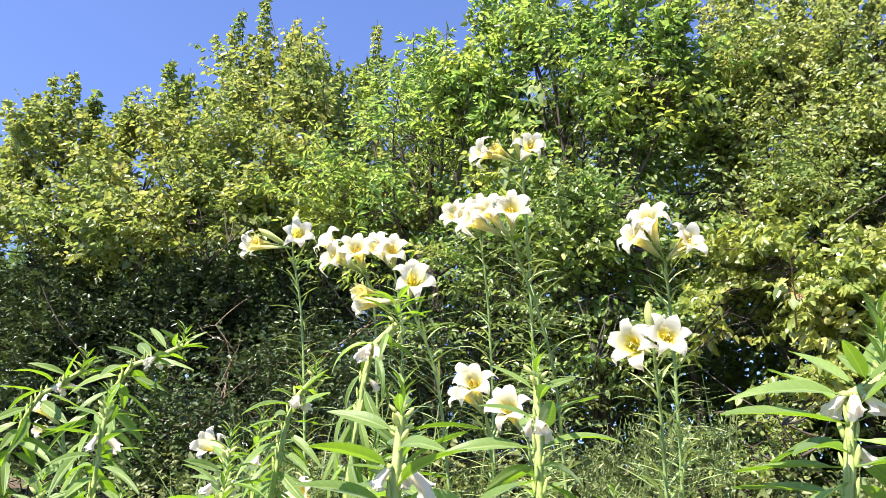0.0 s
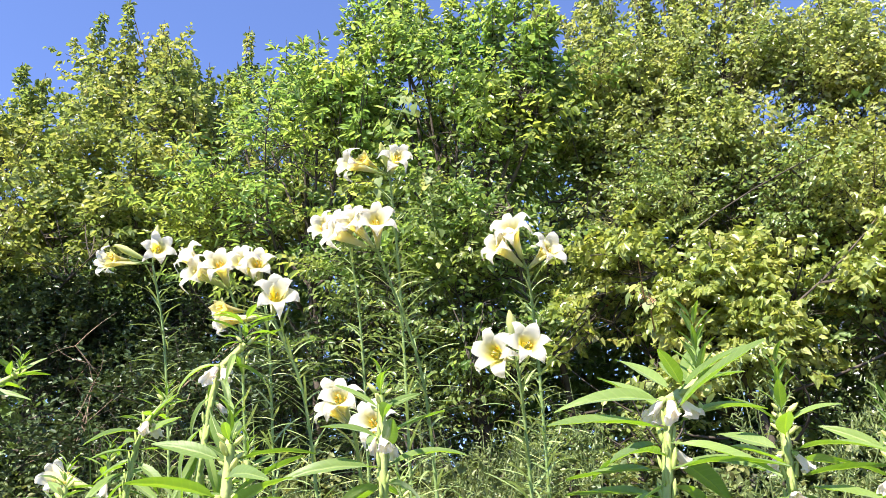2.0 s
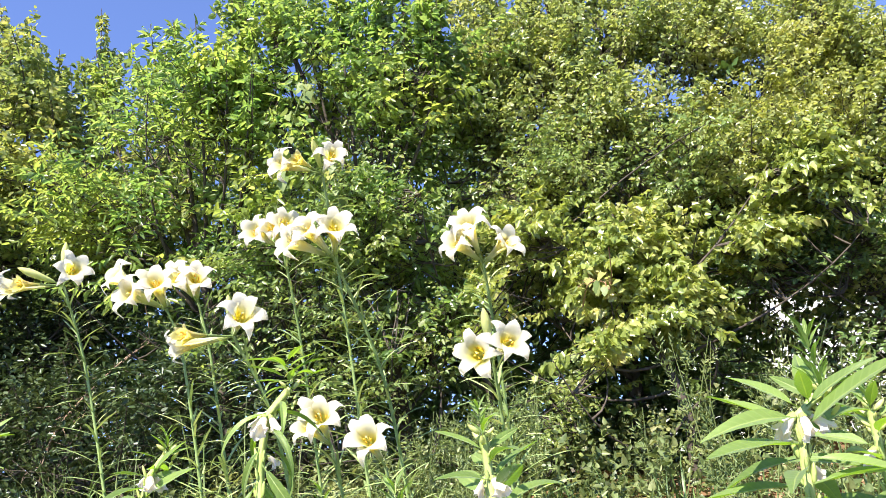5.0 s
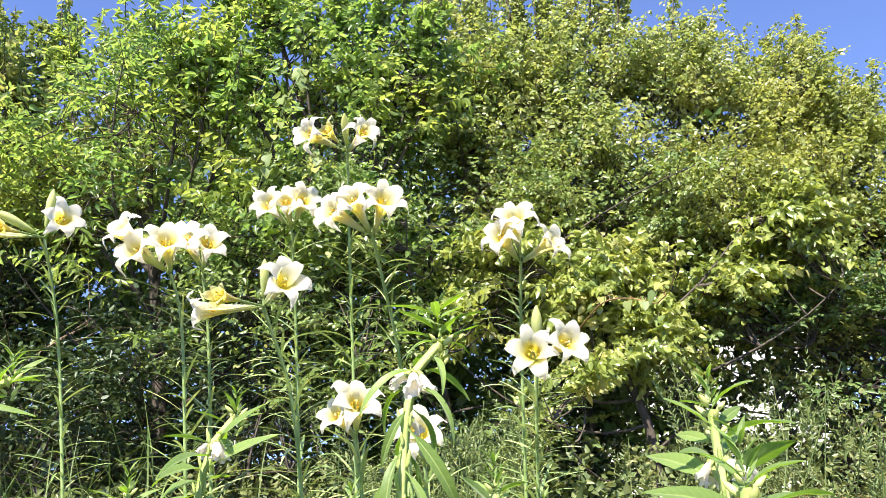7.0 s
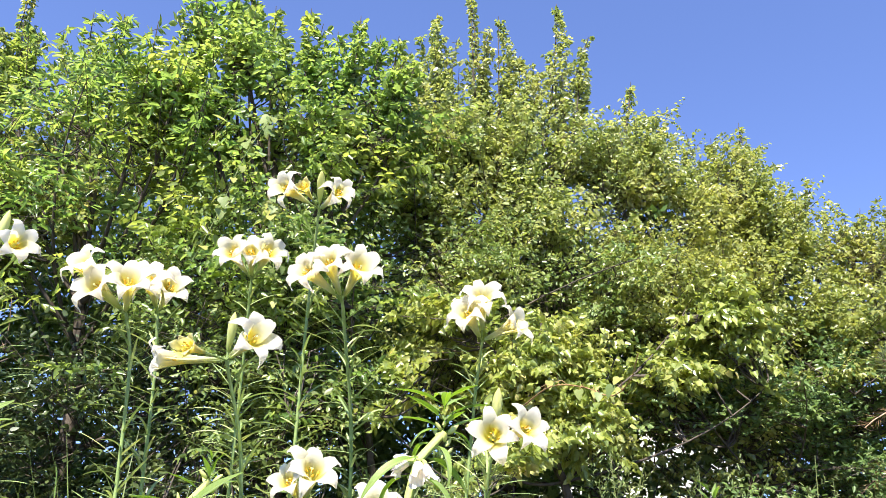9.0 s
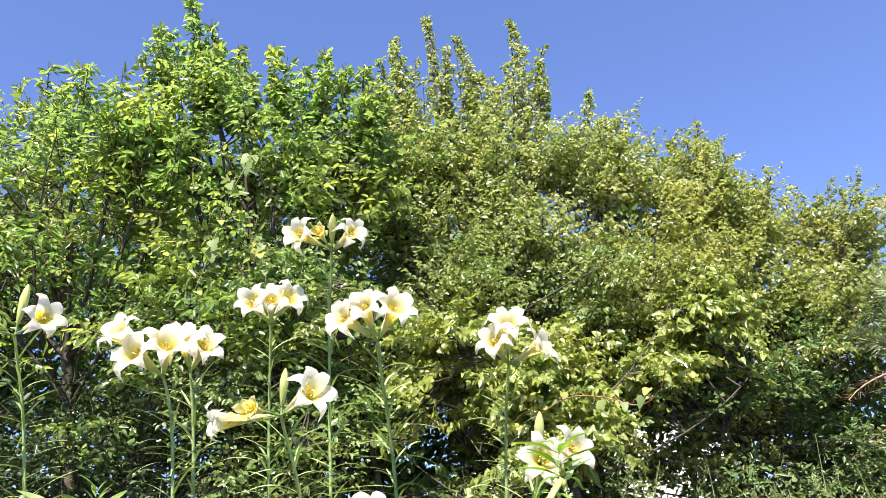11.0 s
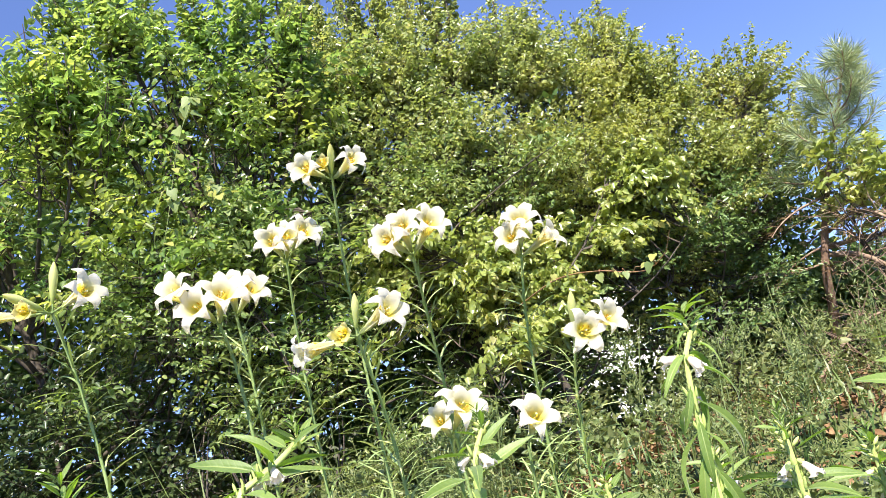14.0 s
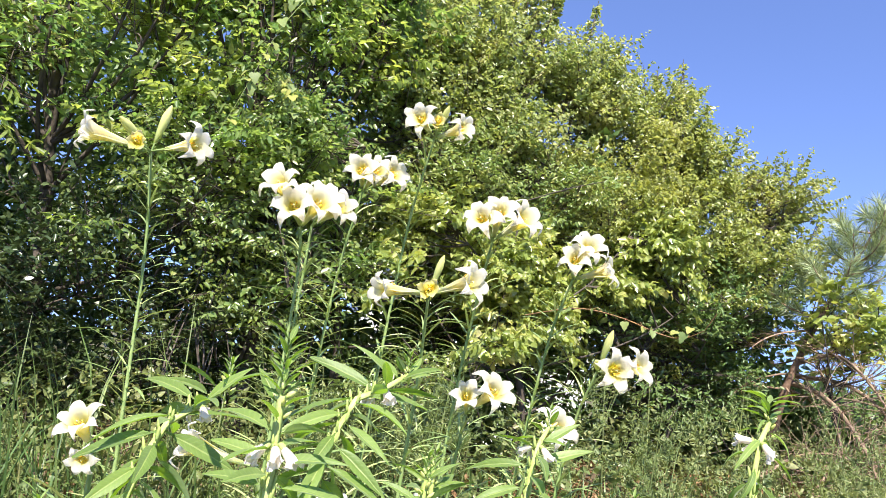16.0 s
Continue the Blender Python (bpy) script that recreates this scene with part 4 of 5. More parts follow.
# ---- lilies ----
def petal_mesh(name, material, width, flare, recurve, length=0.14, seed=0):
    """One petal of a trumpet flower along +y, its face towards the axis, at radius along +z."""
    r_ = np.random.default_rng(seed)
    s_k = np.array([0, .2, .4, .55, .68, .8, .9, 1.0])
    r_k = np.array([.004, .007, .0115, .0185, .0275, .0275 + .013 * flare, .0275 + .027 * flare, .0275 + .037 * flare])
    y_k = np.array([0, .035, .070, .094, .114, .1235, .127, .127 - recurve]) * length / 0.14
    w_k = np.array([.0045, .0075, .0125, .0175, .0203, .0170, .0098, .0003]) * width
    rows = 17
    cols = np.linspace(-1, 1, 9)
    verts, al, ac = [], [], []
    ph = r_.uniform(0, 6)
    for s in np.linspace(0, 1, rows):
        r, y, w = np.interp(s, s_k, r_k), np.interp(s, s_k, y_k), np.interp(s, s_k, w_k)
        for c in cols:
            lat = w * c
            cup = lat * lat / (2 * max(r, 0.009))
            flat = np.clip((s - 0.62) / 0.3, 0, 1)
            rad = r - cup * (1 - 0.8 * flat) + 0.0030 * flat * math.sin(11 * s + ph + 2.4 * c) * abs(c) - 0.0022 * math.exp(-9 * c * c) * flat
            verts.append((lat, y - 0.004 * flat * abs(c) ** 2, rad))
            al.append(s)
            ac.append(c)
    n, size = len(cols), len(verts)
    inner = [(i * n + j, i * n + j + 1, (i + 1) * n + j + 1, (i + 1) * n + j) for i in range(rows - 1) for j in range(n - 1)]
    # the outer skin lies a little below the inner one
    v = np.array(verts).reshape(rows, n, 3)
    out = np.cross(np.gradient(v, axis=1), np.gradient(v, axis=0))
    out = unit(out)
    if out[rows // 2, n // 2, 2] < 0:
        out = -out
    verts = verts + [tuple(q) for q in (v + 0.0007 * out).reshape(-1, 3)]
    outer = [tuple(size + k for k in f[::-1]) for f in inner]
    return make_mesh(name, verts, inner + outer, material, True, {"along": al * 2, "across": ac * 2, "inside": [1.0] * size + [0.0] * size})


def lathe(profile, sides, material, name, along=True, lobes=0, lobe_depth=0.0):
    """A turned form along +y from (radius, y) pairs."""
    verts, al = [], []
    for k, (r, y) in enumerate(profile):
        for j in range(sides):
            a = 2 * math.pi * j / sides
            rr = r * (1 + lobe_depth * math.cos(lobes * a)) if lobes else r
            verts.append((rr * math.cos(a), y, rr * math.sin(a)))
            al.append(k / (len(profile) - 1))
    faces = [(i * sides + j, (i + 1) * sides + j, (i + 1) * sides + (j + 1) % sides, i * sides + (j + 1) % sides) for i in range(len(profile) - 1) for j in range(sides)]
    return make_mesh(name, verts, faces, material, True, {"along": al, "across": [0] * len(al)})


PETALS = {
    "wide": [(petal_mesh("petal_inner_%d" % i, M_PETAL, 1.22, 1.02, 0.012 + 0.008 * i, length=0.157, seed=i), petal_mesh("petal_outer_%d" % i, M_PETAL, 0.94, 1.12, 0.020 + 0.009 * i, length=0.157, seed=i + 9)) for i in range(3)],
    "young": [(petal_mesh("petal_young_inner", M_PETAL_YOUNG, 0.9, 0.35, -0.006), petal_mesh("petal_young_outer", M_PETAL_YOUNG, 0.75, 0.45, -0.002))],
    "trumpet": [(petal_mesh("petal_long_inner", M_PETAL, 1.05, 0.8, 0.012, 0.18), petal_mesh("petal_long_outer", M_PETAL, 0.85, 0.9, 0.022, 0.18))],
}


def stamen_mesh():
    pieces = [tube_arrays([(0, 0.04, 0.003), (0, 0.08, 0.006), (0, 0.113, 0.011)], (0.0009, 0.0009, 0.0007), 5)]
    return big_mesh("filament", *join_arrays(pieces), M_FILAMENT, True)


STAMEN = stamen_mesh()
ANTHER = big_mesh("anther", *tube_arrays([(-0.002, 0.106, 0.010), (-0.001, 0.110, 0.011), (0.001, 0.116, 0.0125), (0.002, 0.119, 0.013)], (0.001, 0.0026, 0.0026, 0.001), 6), M_ANTHER, True)
PISTIL = big_mesh("pistil", *tube_arrays([(0, 0.03, 0), (0, 0.09, 0.002), (0, 0.122, -0.002), (0, 0.127, -0.002)], (0.0013, 0.0012, 0.0015, 0.0032), 6), M_FILAMENT, True)
BUD = lathe([(0.002, 0), (0.006, 0.01), (0.009, 0.03), (0.0125, 0.065), (0.0135, 0.085), (0.010, 0.105), (0.0045, 0.12), (0.001, 0.126)], 12, M_BUD, "bud", lobes=6, lobe_depth=0.06)


def strap_mesh(name, length, width, arch, twist, material):
    """A narrow lily leaf along +y, arching down."""
    verts = []
    for t in np.linspace(0, 1, 8):
        ang = arch * t
        y = length * (math.sin(ang) / arch if arch > 1e-3 else t)
        z = -length * ((1 - math.cos(ang)) / arch if arch > 1e-3 else 0)
        w = width * (0.55 + 1.2 * t) * (1 - t) ** 0.6 + 0.0003
        tw = twist * t
        for c in (-1, 0, 1):
            verts.append((w * c * math.cos(tw), y, z + w * c * math.sin(tw) + (0.25 * w if c else 0)))
    faces = [(i * 3 + j, i * 3 + j + 1, i * 3 + j + 4, i * 3 + j + 3) for i in range(7) for j in range(2)]
    return make_mesh(name, verts, faces, material)


STRAPS = [strap_mesh("strap_%d" % i, l * 0.86, 0.0036, a, tw, M_LILYLEAF) for i, (l, a, tw) in enumerate([(0.13, 0.35, 0.4), (0.15, 0.7, -0.6), (0.11, 0.15, 0.3), (0.14, 1.1, 0.8), (0.17, 0.5, -0.4)])]


def lily_flower(parent, origin, head, mouth, style, turn):
    """A flower on its curved stalk: petals round a trumpet, stamens and pistil."""
    head, mouth = Vector(head), Vector(mouth)
    axis = (mouth - head)
    full = 0.18 if style == "trumpet" else (0.157 if style == "wide" else 0.14)
    length = min(full, axis.length * 0.92) * (0.74 if style == "young" else 1.0)
    axis.normalize()
    start = mouth - axis * length
    k = length / full
    flower_pose = basis(axis, (0, 0, 1), start - origin)
    inv = flower_pose.inverted()
    a = inv @ (head - origin)
    stalk = bezier(a, Vector((0, min(a.y * 0.45, -0.004), 0)), (0, 0.006, 0), 7)
    v, q = tube_arrays(stalk, np.linspace(0.0026, 0.0038, 7), 6)
    fl = part("flower", big_mesh("flower_stalk", v, q, M_LILYSTEM, True), parent, "white trumpet flower with yellow throat" if style != "young" else "half-open yellowish flower", flower_pose)
    sets = PETALS[style]
    inner, outer = sets[turn % len(sets)]
    for i in range(6):
        m = Matrix.Rotation(radians(60 * i + 17 * turn + rng.normal(0, 3)), 4, "Y") @ Matrix.Rotation(radians(rng.normal(0, 2.5)), 4, "X")
        part("petal", inner if i % 2 else outer, fl, "", m @ Matrix.Scale(k * rng.uniform(0.95, 1.05), 4))
    for i in range(6):
        m = Matrix.Rotation(radians(60 * i + 30 + 11 * turn), 4, "Y") @ Matrix.Rotation(radians(rng.normal(0, 2)), 4, "X") @ Matrix.Scale(k, 4)
        part("stamen", STAMEN, fl, "", m @ Matrix.Scale(0.96, 4))
        part("anther", ANTHER, fl, "orange anther", m @ Matrix.Scale(0.96, 4))
    part("pistil", PISTIL, fl, "", Matrix.Scale(k, 4))
    return fl


def lily(head, base_xy, mid, flowers, buds=(), leaf_count=100, turn0=0):
    """A tall lily: stalk, narrow leaves all the way up, and flowers at the head."""
    g = float(ground_height(*base_xy))
    base = Vector((*base_xy, g))
    root = new("lily")
    root.location = base
    line = curve_through([(*base_xy, g - 0.04), ((base_xy[0] + mid[0]) / 2 + 0.01, (base_xy[1] + mid[1]) / 2 + 0.02, (g + mid[2]) / 2), mid, head], 26)
    o = np.array(base)
    v, q = tube_arrays(line - o, np.linspace(0.0072, 0.0042, 26), 8)
    part("stem", big_mesh("lily_stem", v, q, M_LILYSTEM, True), root)
    for i in range(leaf_count):
        f = 0.12 + 0.84 * (i + rng.uniform(0, 0.6)) / leaf_count
        x = f * 25
        a = line[int(x)] + (line[min(int(x) + 1, 25)] - line[int(x)]) * (x - int(x))
        ang = i * 2.4 + rng.normal(0, 0.3)
        d = Vector((math.cos(ang), math.sin(ang), rng.uniform(0.25, 1.0) if f < 0.85 else rng.uniform(0.5, 1.4)))
        size = (1.8 - 0.85 * f) * rng.uniform(0.75, 1.2)
        part("leaf", STRAPS[int(rng.integers(len(STRAPS)))], root, "", basis(d, (0, 0, 1), Vector(a - o), size))
    for i, fl in enumerate(flowers):
        mouth, style = fl if len(fl) == 2 else (fl, "wide")
        lily_flower(root, base, head, mouth, style, i + turn0)
    for tip in buds:
        d = Vector(tip) - Vector(head)
        b0 = Vector(tip) - d.normalized() * min(0.12, d.length * 0.8)
        sv, sq = tube_arrays(bezier(head, (Vector(head) + b0) / 2 + Vector((0, 0, -0.01)), b0, 5) - o, np.full(5, 0.0028), 5)
        bud = part("bud", BUD, root, "pale green closed bud", basis(d, (0, 0, 1), b0 - base, min(1.0, d.length / 0.13)))
        part("bud_stalk", big_mesh("bud_stalk", sv, sq, M_LILYSTEM, True), root)
    return tagged(root, "tall lily with %s white trumpet flower%s on a leafy stalk" % (["no", "one", "two", "three", "four", "five"][min(len(flowers), 5)], "" if len(flowers) == 1 else "s"), "lily", "lilies on the bank")


T, Y_ = "trumpet", "young"
lily((-0.618, 3.022, 2.355), (-0.50, 3.16), (-0.565, 3.07, 2.05), [((-0.838, 3.049, 2.377), T), (-0.550, 2.818, 2.368), ((-0.738, 2.851, 2.335), Y_)], [(-0.735, 2.97, 2.41), (-0.60, 2.98, 2.48)])
lily((-0.274, 2.687, 2.170), (-0.20, 2.86), (-0.235, 2.73, 2.0), [(-0.434, 2.610, 2.293), (-0.396, 2.561, 2.221), (-0.304, 2.543, 2.254)], [(-0.35, 2.60, 2.20)], turn0=1)
lily((-0.177, 2.773, 2.200), (-0.12, 2.96), (-0.15, 2.83, 2.0), [(-0.247, 2.605, 2.275), (-0.180, 2.595, 2.261)], turn0=2)
lily((-0.093, 2.294, 2.000), (0.09, 2.56), (0.0, 2.40, 1.76), [((-0.274, 2.327, 1.993), T), (-0.066, 2.124, 2.046), ((-0.234, 2.147, 1.997), Y_)], [(-0.098, 2.25, 2.09)], turn0=3)
lily((0.283, 2.746, 2.620), (0.37, 3.10), (0.32, 2.88, 2.30), [(0.096, 2.645, 2.637), (0.314, 2.592, 2.655), ((0.167, 2.611, 2.639), Y_)], [(0.25, 2.66, 2.70)], turn0=4)
lily((0.219, 2.359, 2.211), (0.46, 2.76), (0.365, 2.570, 1.862), [(0.052, 2.274, 2.262), (0.114, 2.241, 2.299), (0.207, 2.196, 2.284)], turn0=5)
lily((0.137, 2.944, 2.400), (0.22, 3.30), (0.18, 3.09, 2.1), [(0.007, 2.796, 2.454), (0.077, 2.781, 2.468), (0.139, 2.735, 2.464)], turn0=6)
lily((0.697, 2.387, 2.160), (0.80, 2.72), (0.74, 2.50, 1.95), [(0.559, 2.283, 2.231), (0.604, 2.250, 2.283), (0.752, 2.239, 2.210)], turn0=7)
lily((0.599, 2.191, 1.840), (0.68, 2.46), (0.635, 2.29, 1.66), [(0.489, 2.033, 1.854), (0.595, 2.001, 1.877)], [(0.571, 2.125, 1.97), (0.46, 2.10, 1.87)], turn0=8)
lily((0.141, 2.331, 1.675), (0.22, 2.52), (0.175, 2.40, 1.45), [(0.054, 2.250, 1.749), (0.089, 2.161, 1.776)], turn0=9, leaf_count=70)
lily((0.247, 2.157, 1.600), (0.32, 2.34), (0.28, 2.23, 1.38), [(0.171, 2.003, 1.699)], turn0=10, leaf_count=64)
lily((-0.560, 2.330, 1.540), (-0.42, 2.36), (-0.49, 2.35, 1.40), [((-0.705, 2.421, 1.590), T)], turn0=11, leaf_count=40)
lily((-0.989, 2.139, 1.604), (-0.95, 2.24), (-0.969, 2.189, 1.384), [(-1.050, 2.093, 1.671), (-1.035, 2.079, 1.595)], turn0=12, leaf_count=44)
lily((-0.333, 2.351, 1.410), (-0.29, 2.45), (-0.313, 2.401, 1.190), [(-0.380, 2.243, 1.462)], turn0=14, leaf_count=34)


# ---- vines ----
def vine_leaf_mesh():
    """A broad heart-shaped leaf along +y, folded along the rib, with shallow corners."""
    half = [(0, 0), (0.24, -0.08), (0.43, 0.08), (0.46, 0.30), (0.30, 0.50), (0.24, 0.72), (0, 1.0)]
    rib = [(0, 0), (0, 0.02), (0, 0.12), (0, 0.30), (0, 0.52), (0, 0.75), (0, 1.0)]
    verts, faces = [(0, y, -0.10 * y * y) for _, y in rib], []
    for sgn in (-1, 1):
        k = len(verts)
        verts += [(sgn * x, y, 0.20 * x - 0.12 * max(y, 0) ** 2) for x, y in half]
        for i in range(6):
            quad = (i, k + i, k + i + 1, i + 1)
            faces.append(quad if sgn < 0 else quad[::-1])
    return make_mesh("vine_leaf", verts, faces, M_VINELEAF)


M_VINELEAF = leaf_material("trailing_vine_leaf", [(0.0, (0.16, 0.23, 0.08)), (0.6, (0.27, 0.34, 0.12)), (1.0, (0.44, 0.44, 0.12))], 0.4, 0.5, 0.35, per_object=True)
M_VINEGREEN = solid_material("green_vine_stem", (0.16, 0.22, 0.07), (0.26, 0.30, 0.12), 20.0, 0.6, 0.2)
M_VINESTEM = solid_material("reddish_vine_stem", (0.30, 0.14, 0.07), (0.42, 0.26, 0.13), 20.0, 0.6, 0.2)
VINE_LEAF = vine_leaf_mesh()


def vine(points, count, size, label, along_from=0.1, stem=None):
    stem = stem or M_VINEGREEN
    pts = curve_through(points, 18)
    o = pts[0]
    root = new("vine")
    root.location = o
    v, q = tube_arrays(pts - o, np.linspace(0.0035, 0.0014, 18), 5)
    part("stem", big_mesh("vine_stem", v, q, stem, True), root)
    for i in range(count):
        x = (along_from + (1 - along_from) * (i + rng.uniform(0, 0.6)) / count) * 16.99
        a = pts[int(x)] - o
        out = unit(rng.normal(size=3) * np.array([1, 1, 0.4]) + np.array([-0.4, -0.6, 0]))
        stalk = np.array([a, a + out * 0.02 + np.array([0, 0, 0.012]), a + out * 0.045])
        tv, tq = tube_arrays(stalk, (0.0012, 0.001, 0.0008), 4)
        leaf = part("leaf", VINE_LEAF, root, "", basis(Vector(out) * 0.5 + Vector((0, 0, -0.8)) + Vector(rng.normal(0, 0.3, 3)), Vector(out) + Vector((0, 0, 0.5)), Vector(stalk[2]), size * rng.uniform(0.65, 1.15)))
        part("leaf_stalk", big_mesh("leaf_stalk", tv, tq, stem, True), root)
    return tagged(root, label, "vine")


vine([(0.62, 4.45, 3.75), (0.49, 4.07, 3.64), (0.398, 4.135, 3.45), (0.34, 4.2, 3.24), (0.28, 4.26, 3.02), (0.22, 4.3, 2.85)], 24, 0.065, "pale-leaved vine hanging from the green tree")
vine([(0.66, 4.5, 3.35), (0.62, 4.3, 3.17), (0.64, 4.28, 2.9), (0.68, 4.3, 2.65)], 12, 0.06, "short pale-leaved vine hanging in the tree")
vine([(1.45, 3.2, 2.1), (1.25, 2.75, 2.12), (1.142, 2.447, 2.072), (0.978, 2.134, 1.99), (0.90, 1.97, 2.02), (0.88, 1.928, 2.072)], 10, 0.036, "trailing vine with a reddish stem and yellowing leaves", 0.3, M_VINESTEM)


# ---- sesame plants ----
def blade_mesh(name, length, width, arch, fold, wave, seed):
    """A pointed sesame leaf along +y on a short stalk: folded along the rib, toothed edge, raised ribs."""
    r_ = np.random.default_rng(seed)
    verts, al, ac = [], [], []
    cols = (-1, -0.62, -0.2, 0, 0.2, 0.62, 1)
    rows = 15
    for i in range(rows):
        t = i / (rows - 1)
        ang = arch * t
        y = length * math.sin(ang) / arch
        z = -length * (1 - math.cos(ang)) / arch
        b = max(0.0, (t - 0.16) / 0.84)
        w = 0.0013 + width * (math.sin(math.pi * b ** 0.72) ** 0.85 if 0 < b < 1 else 0)
        tooth = 1 + (0.025 if i % 2 else -0.02) * (1 if 2 < i < rows - 2 else 0)
        for c in cols:
            lift = fold * abs(c) * w + wave * width * math.sin(6.5 * t + seed + 1.5 * c) * abs(c)
            rib = -0.0012 if c == 0 else 0.0
            quilt = 0.0005 * math.sin(22 * t - 5 * abs(c)) * (1 - abs(c))
            verts.append((w * c * (tooth if abs(c) == 1 else 1), y, z + lift + rib + quilt))
            al.append(t)
            ac.append(c)
    n = len(cols)
    faces = [(i * n + j, i * n + j + 1, (i + 1) * n + j + 1, (i + 1) * n + j) for i in range(rows - 1) for j in range(n - 1)]
    return make_mesh(name, verts, faces, M_SESAME, True, {"along": al, "across": ac})


BLADES = [blade_mesh("blade_%d" % i, l, w, a, f, wv, i) for i, (l, w, a, f, wv) in enumerate([
    (0.110, 0.0092, 0.30, 0.30, 0.08), (0.120, 0.0084, 0.55, 0.40, 0.12), (0.104, 0.0100, 0.40, 0.22, 0.10), (0.126, 0.0080, 0.75, 0.45, 0.12), (0.112, 0.0104, 0.45, 0.28, 0.07)])]
WIDE = [blade_mesh("wide_blade_%d" % i, l, w, a, f, wv, i + 20) for i, (l, w, a, f, wv) in enumerate([
    (0.150, 0.0138, 0.34, 0.34, 0.08), (0.160, 0.0130, 0.50, 0.40, 0.10), (0.140, 0.0146, 0.28, 0.30, 0.09), (0.155, 0.0134, 0.65, 0.40, 0.10)])]


HANGING = [blade_mesh("hanging_blade_%d" % i, l, w, a, f, wv, i + 7) for i, (l, w, a, f, wv) in enumerate([(0.150, 0.0085, 1.5, 0.6, 0.12), (0.135, 0.0080, 1.2, 0.55, 0.14), (0.160, 0.0078, 1.7, 0.7, 0.1)])]


def bell_mesh(name, seed):
    """A hanging tubular flower with a drooping, wavy, five-lobed lip."""
    r_ = np.random.default_rng(seed)
    prof = [(0.0026, 0), (0.0046, 0.004), (0.0068, 0.011), (0.0079, 0.020), (0.0084, 0.028), (0.0100, 0.034), (0.0128, 0.037)]
    sides, verts, al = 20, [], []
    ph, squash = r_.uniform(0, 6, 2), r_.uniform(0.8, 0.95)
    for k, (r, y) in enumerate(prof):
        t = k / (len(prof) - 1)
        for j in range(sides):
            a = 2 * math.pi * j / sides
            lobe = 1 + 0.26 * t ** 3 * math.cos(5 * a + ph[0]) + 0.10 * t * math.sin(2 * a + ph[0]) + 0.06 * t * math.sin(7 * a + ph[1])
            yy = y + 0.0045 * t ** 3 * math.cos(5 * a) + 0.006 * t ** 2 * math.sin(a + ph[1])
            verts.append((r * lobe * math.cos(a), yy, r * lobe * squash * math.sin(a) - 0.006 * t ** 2))
            al.append(t)
    faces = [(i * sides + j, (i + 1) * sides + j, (i + 1) * sides + (j + 1) % sides, i * sides + (j + 1) % sides) for i in range(len(prof) - 1) for j in range(sides)]
    return make_mesh(name, verts, faces, M_BELL, True, {"along": al, "across": [0] * len(al)})


BELLS = [bell_mesh("bell_%d" % i, i) for i in range(3)]
CALYX = lathe([(0.001, -0.003), (0.0045, 0.0), (0.0055, 0.004), (0.006, 0.008)], 10, M_SESSTEM, "calyx", lobes=5, lobe_depth=0.2)
POD = lathe([(0.001, 0), (0.0030, 0.002), (0.0037, 0.008), (0.0035, 0.019), (0.0022, 0.026), (0.0006, 0.030)], 8, M_SESSTEM, "pod", lobes=4, lobe_depth=0.14)


FLOWER_BUD = lathe([(0.001, 0), (0.0026, 0.003), (0.0032, 0.008), (0.0024, 0.013), (0.0006, 0.017)], 8, M_BUD, "flower_bud")


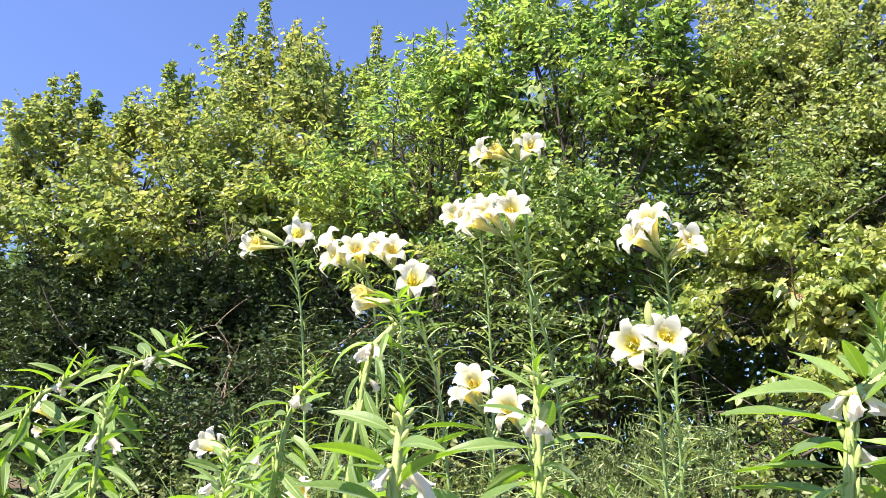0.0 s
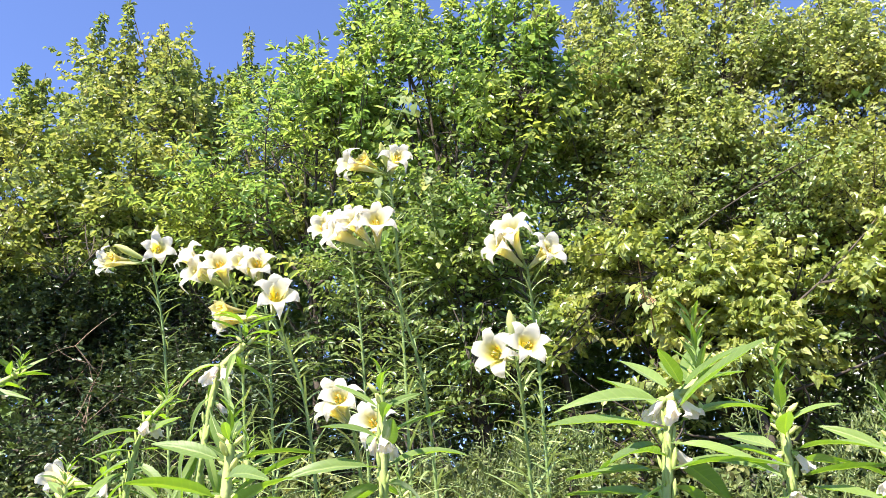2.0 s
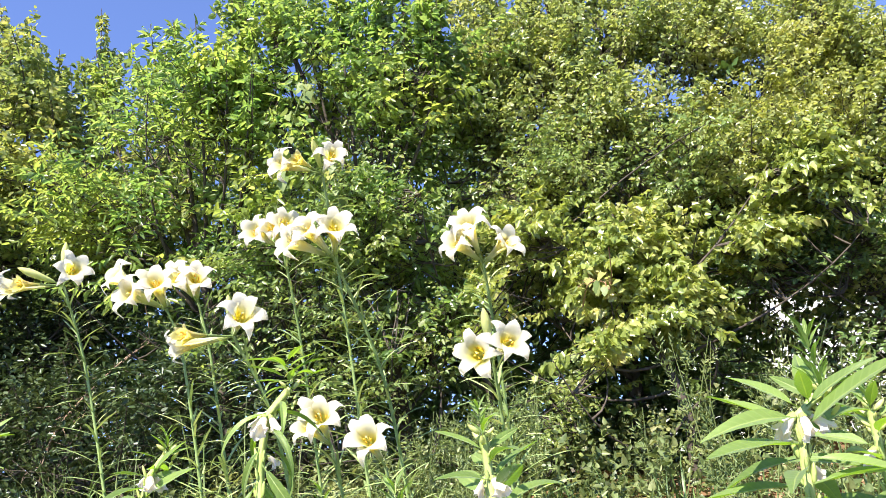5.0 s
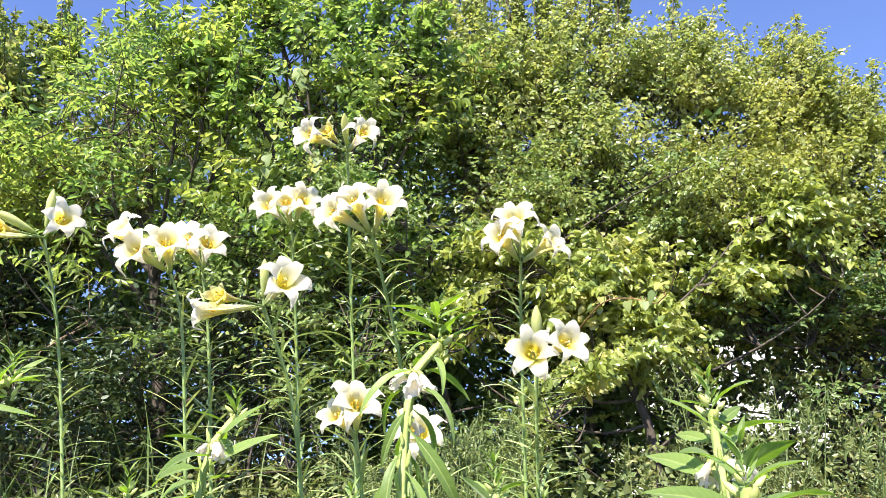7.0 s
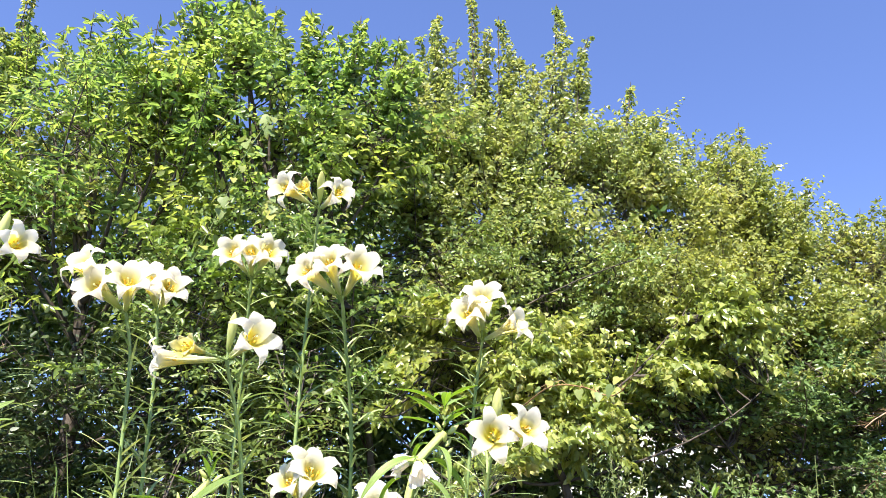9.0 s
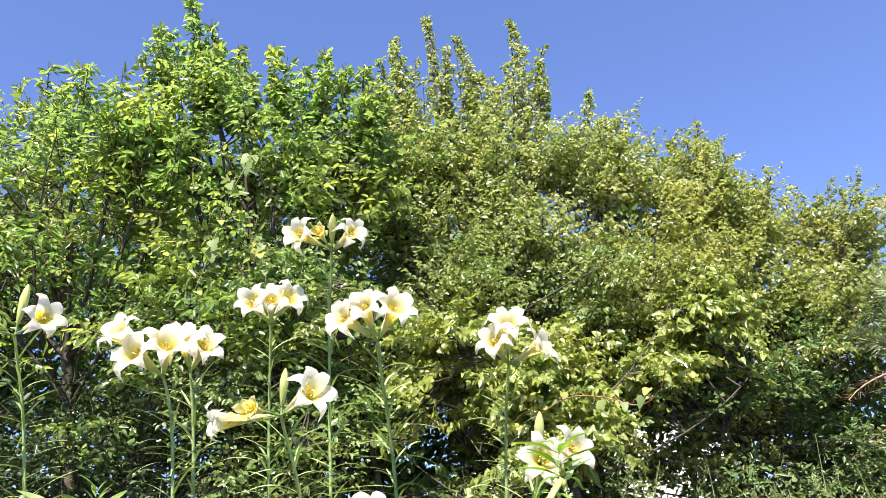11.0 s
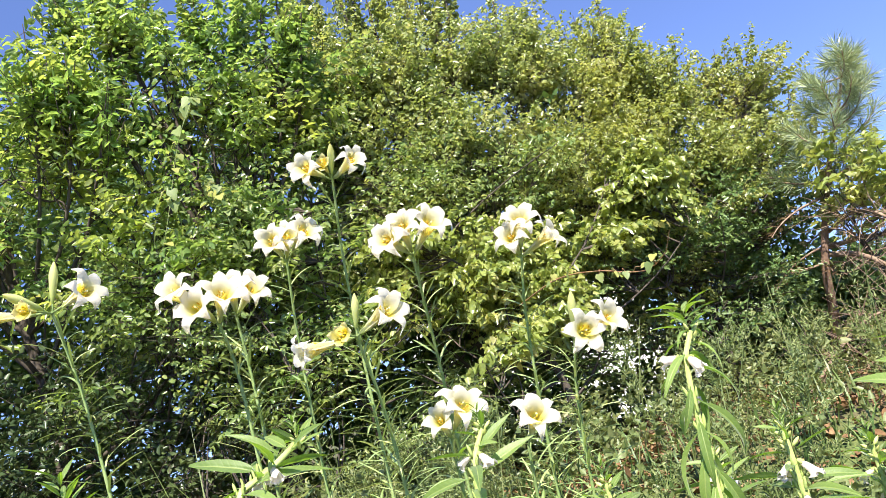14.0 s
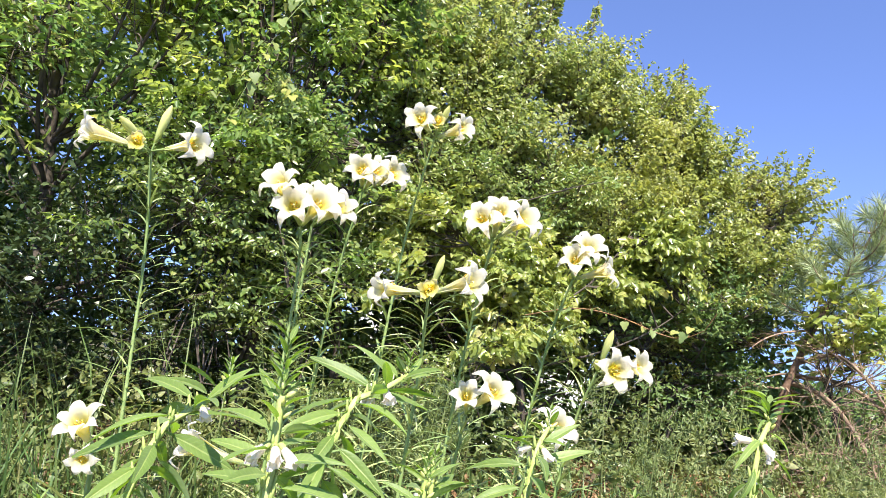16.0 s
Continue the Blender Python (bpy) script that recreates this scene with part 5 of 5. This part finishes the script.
def sesame(head, base_xy, mid=None, leaf_scale=1.0, droop=0.0, flowers=4, spread=1.0, label=None, step=0.019, tuft=(10, 0.27, 0.6), blades=None):
    """A sesame plant: square stalk, leaves at every joint, hanging pale bells near the top, pods below them."""
    blades = blades or BLADES
    g = float(ground_height(*base_xy))
    base = Vector((*base_xy, g))
    root = new("sesame_plant")
    root.location = base
    o = np.array(base)
    mid = mid or ((head[0] + base_xy[0]) / 2, (head[1] + base_xy[1]) / 2, (head[2] + g) / 2)
    line = curve_through([(*base_xy, g - 0.03), mid, head], 30)
    v, q = tube_arrays(line - o, np.linspace(0.0100, 0.0058, 30), 4)
    part("stem", big_mesh("sesame_stem", v, q, M_SESSTEM), root)
    total = float(np.sum(np.linalg.norm(np.diff(line, axis=0), axis=1)))
    n = int(min(total * 0.6, 0.66) / step)
    ang = rng.uniform(0, 6.28)
    for i in range(n):
        f = 1 - i * step / total
        x = f * 29
        a = line[min(int(x), 28)] + (line[min(int(x), 28) + 1] - line[min(int(x), 28)]) * (x - min(int(x), 28))
        ang += 1.57 + rng.normal(0, 0.25)
        grow = min(1.15, 0.55 + 0.15 * i) * leaf_scale
        rise = max(0.95 - 0.13 * i, -0.25)
        for side in (0, math.pi):
            d = Vector((math.cos(ang + side) * spread, math.sin(ang + side) * spread, rise - droop + rng.normal(0, 0.18)))
            part("leaf", blades[int(rng.integers(len(blades)))], root, "", basis(d, (rng.normal(-0.15, 0.45), rng.normal(-0.35, 0.45), 1), Vector(a - o), grow * rng.uniform(0.78, 1.15)))
        if i < flowers:
            w = i * 2.1 + ang * 0.3 + 0.8
            d = Vector((math.cos(w) * 0.9, math.sin(w) * 0.9, -0.6 + rng.normal(0, 0.2)))
            x = (1 - (0.045 + 0.013 * i) / total) * 29
            at = Vector(line[min(int(round(x)), 29)] - o) + Vector((math.cos(w), math.sin(w), 0)) * 0.007
            fl = part("flower", BELLS[i % 3], root, "hanging pale pink-white bell", basis(d, (math.cos(w), math.sin(w), 0.3), at, rng.uniform(0.65, 1.0)))
            part("calyx", CALYX, fl)
        elif i < flowers + 9:
            for side in (0.4, math.pi + 0.4):
                d = Vector((math.cos(ang + side) * 0.22, math.sin(ang + side) * 0.22, 1))
                part("pod", POD, root, "", basis(d, (math.cos(ang), math.sin(ang), 0), Vector(a - o) + Vector((d.x, d.y, 0)) * 0.026, rng.uniform(0.55, 0.85)))
    for i in range(tuft[0]):
        a = i * 2.4
        d = Vector((math.cos(a) * tuft[2], math.sin(a) * tuft[2], 1))
        part("leaf", BLADES[i % 4], root, "", basis(d, (-math.cos(a), -math.sin(a), 0.6), Vector(head) - base + Vector((0, 0, 0.004 * i)), tuft[1] * leaf_scale * rng.uniform(0.8, 1.2)))
    for i in range(9):
        a = i * 2.4 + 1
        d = Vector((math.cos(a) * 0.9, math.sin(a) * 0.9, 0.8))
        part("bud", FLOWER_BUD, root, "", basis(d, (0, 0, 1), Vector(head) - base + Vector((math.cos(a) * 0.005, math.sin(a) * 0.005, 0.008 - 0.005 * i)), rng.uniform(0.7, 1.2)))
    return tagged(root, label or "green sesame plant with pointed leaves and hanging pale bells", "sesame plant", "sesame plants on the bank")


sesame((0.520, 0.925, 1.645), (0.34, 0.84), (0.460, 0.92, 1.48), 0.78, -0.1, 5, 1.0, None, 0.015, (18, 0.42, 0.45), WIDE)
sesame((0.163, 1.131, 1.656), (0.19, 1.14), None, 0.95, 0.15, 3)
sesame((-0.05, 1.375, 1.768), (-0.20, 1.42), (-0.115, 1.38, 1.56), 0.72, 0.75, 5, 0.9, None, 0.025, (12, 0.75, 1.7), HANGING)
sesame((-0.005, 0.93, 1.59), (-0.10, 0.98), None, 1.0, 0.1, 4)
sesame((-0.575, 1.82, 1.785), (-0.98, 1.80), (-0.76, 1.82, 1.56), 1.0, 0.1, 4, 1.0, None, 0.019)
sesame((-0.25, 1.735, 1.71), (-0.42, 1.72), (-0.32, 1.73, 1.5), 0.9, 0.1, 3)
sesame((0.66, 1.0, 1.61), (0.62, 0.98), None, 0.74, 0.0, 4, 1.0, None, 0.016, (16, 0.38, 0.5), WIDE)
sesame((0.82, 1.02, 1.57), (0.84, 1.05), None, 0.74, 0.1, 7, 1.0, None, 0.016, (16, 0.38, 0.5), WIDE)
sesame((-0.982, 1.605, 1.752), (-1.03, 1.61), None, 0.62, 0.05, 4, 1.0, None, 0.016, (18, 0.55, 0.85), WIDE)
sesame((-0.03, 1.29, 1.58), (-0.05, 1.34), None, 0.85, 0.2, 4)
sesame((-0.86, 1.95, 1.74), (-1.2, 1.95), (-1.02, 1.95, 1.5), 1.0, 0.2, 3)
sesame((-0.52, 1.45, 1.44), (-0.55, 1.5), None, 0.9, 0.2, 4)
sesame((-0.75, 1.62, 1.46), (-0.8, 1.66), None, 0.9, 0.2, 4)
sesame((-1.24, 1.55, 1.56), (-1.28, 1.6), None, 1.0, 0.1, 4)
sesame((-0.28, 1.15, 1.40), (-0.3, 1.2), None, 1.0, 0.1, 2)
for hx, hy, hz, sc, dr in ((0.30, 1.32, 1.42, 0.9, 0.15), (-0.14, 1.08, 1.36, 1.0, 0.1), (-0.36, 1.52, 1.50, 0.9, 0.2), (0.42, 1.24, 1.36, 0.9, 0.2), (-0.10, 1.62, 1.50, 0.85, 0.2),
                          (-0.62, 1.22, 1.34, 1.0, 0.1), (0.12, 0.90, 1.26, 1.1, 0.1), (-0.82, 1.36, 1.42, 1.0, 0.2), (-0.66, 1.66, 1.58, 0.95, 0.15), (0.22, 1.60, 1.46, 0.85, 0.2),
                          (-0.40, 1.90, 1.55, 0.9, 0.2), (-1.16, 1.86, 1.50, 0.9, 0.1), (0.62, 1.34, 1.36, 0.9, 0.2), (-0.30, 1.30, 1.44, 0.95, 0.1)):
    sesame((hx, hy, hz + 0.05), (hx - 0.06, hy + 0.03), None, 1.02 * sc, dr, 3)
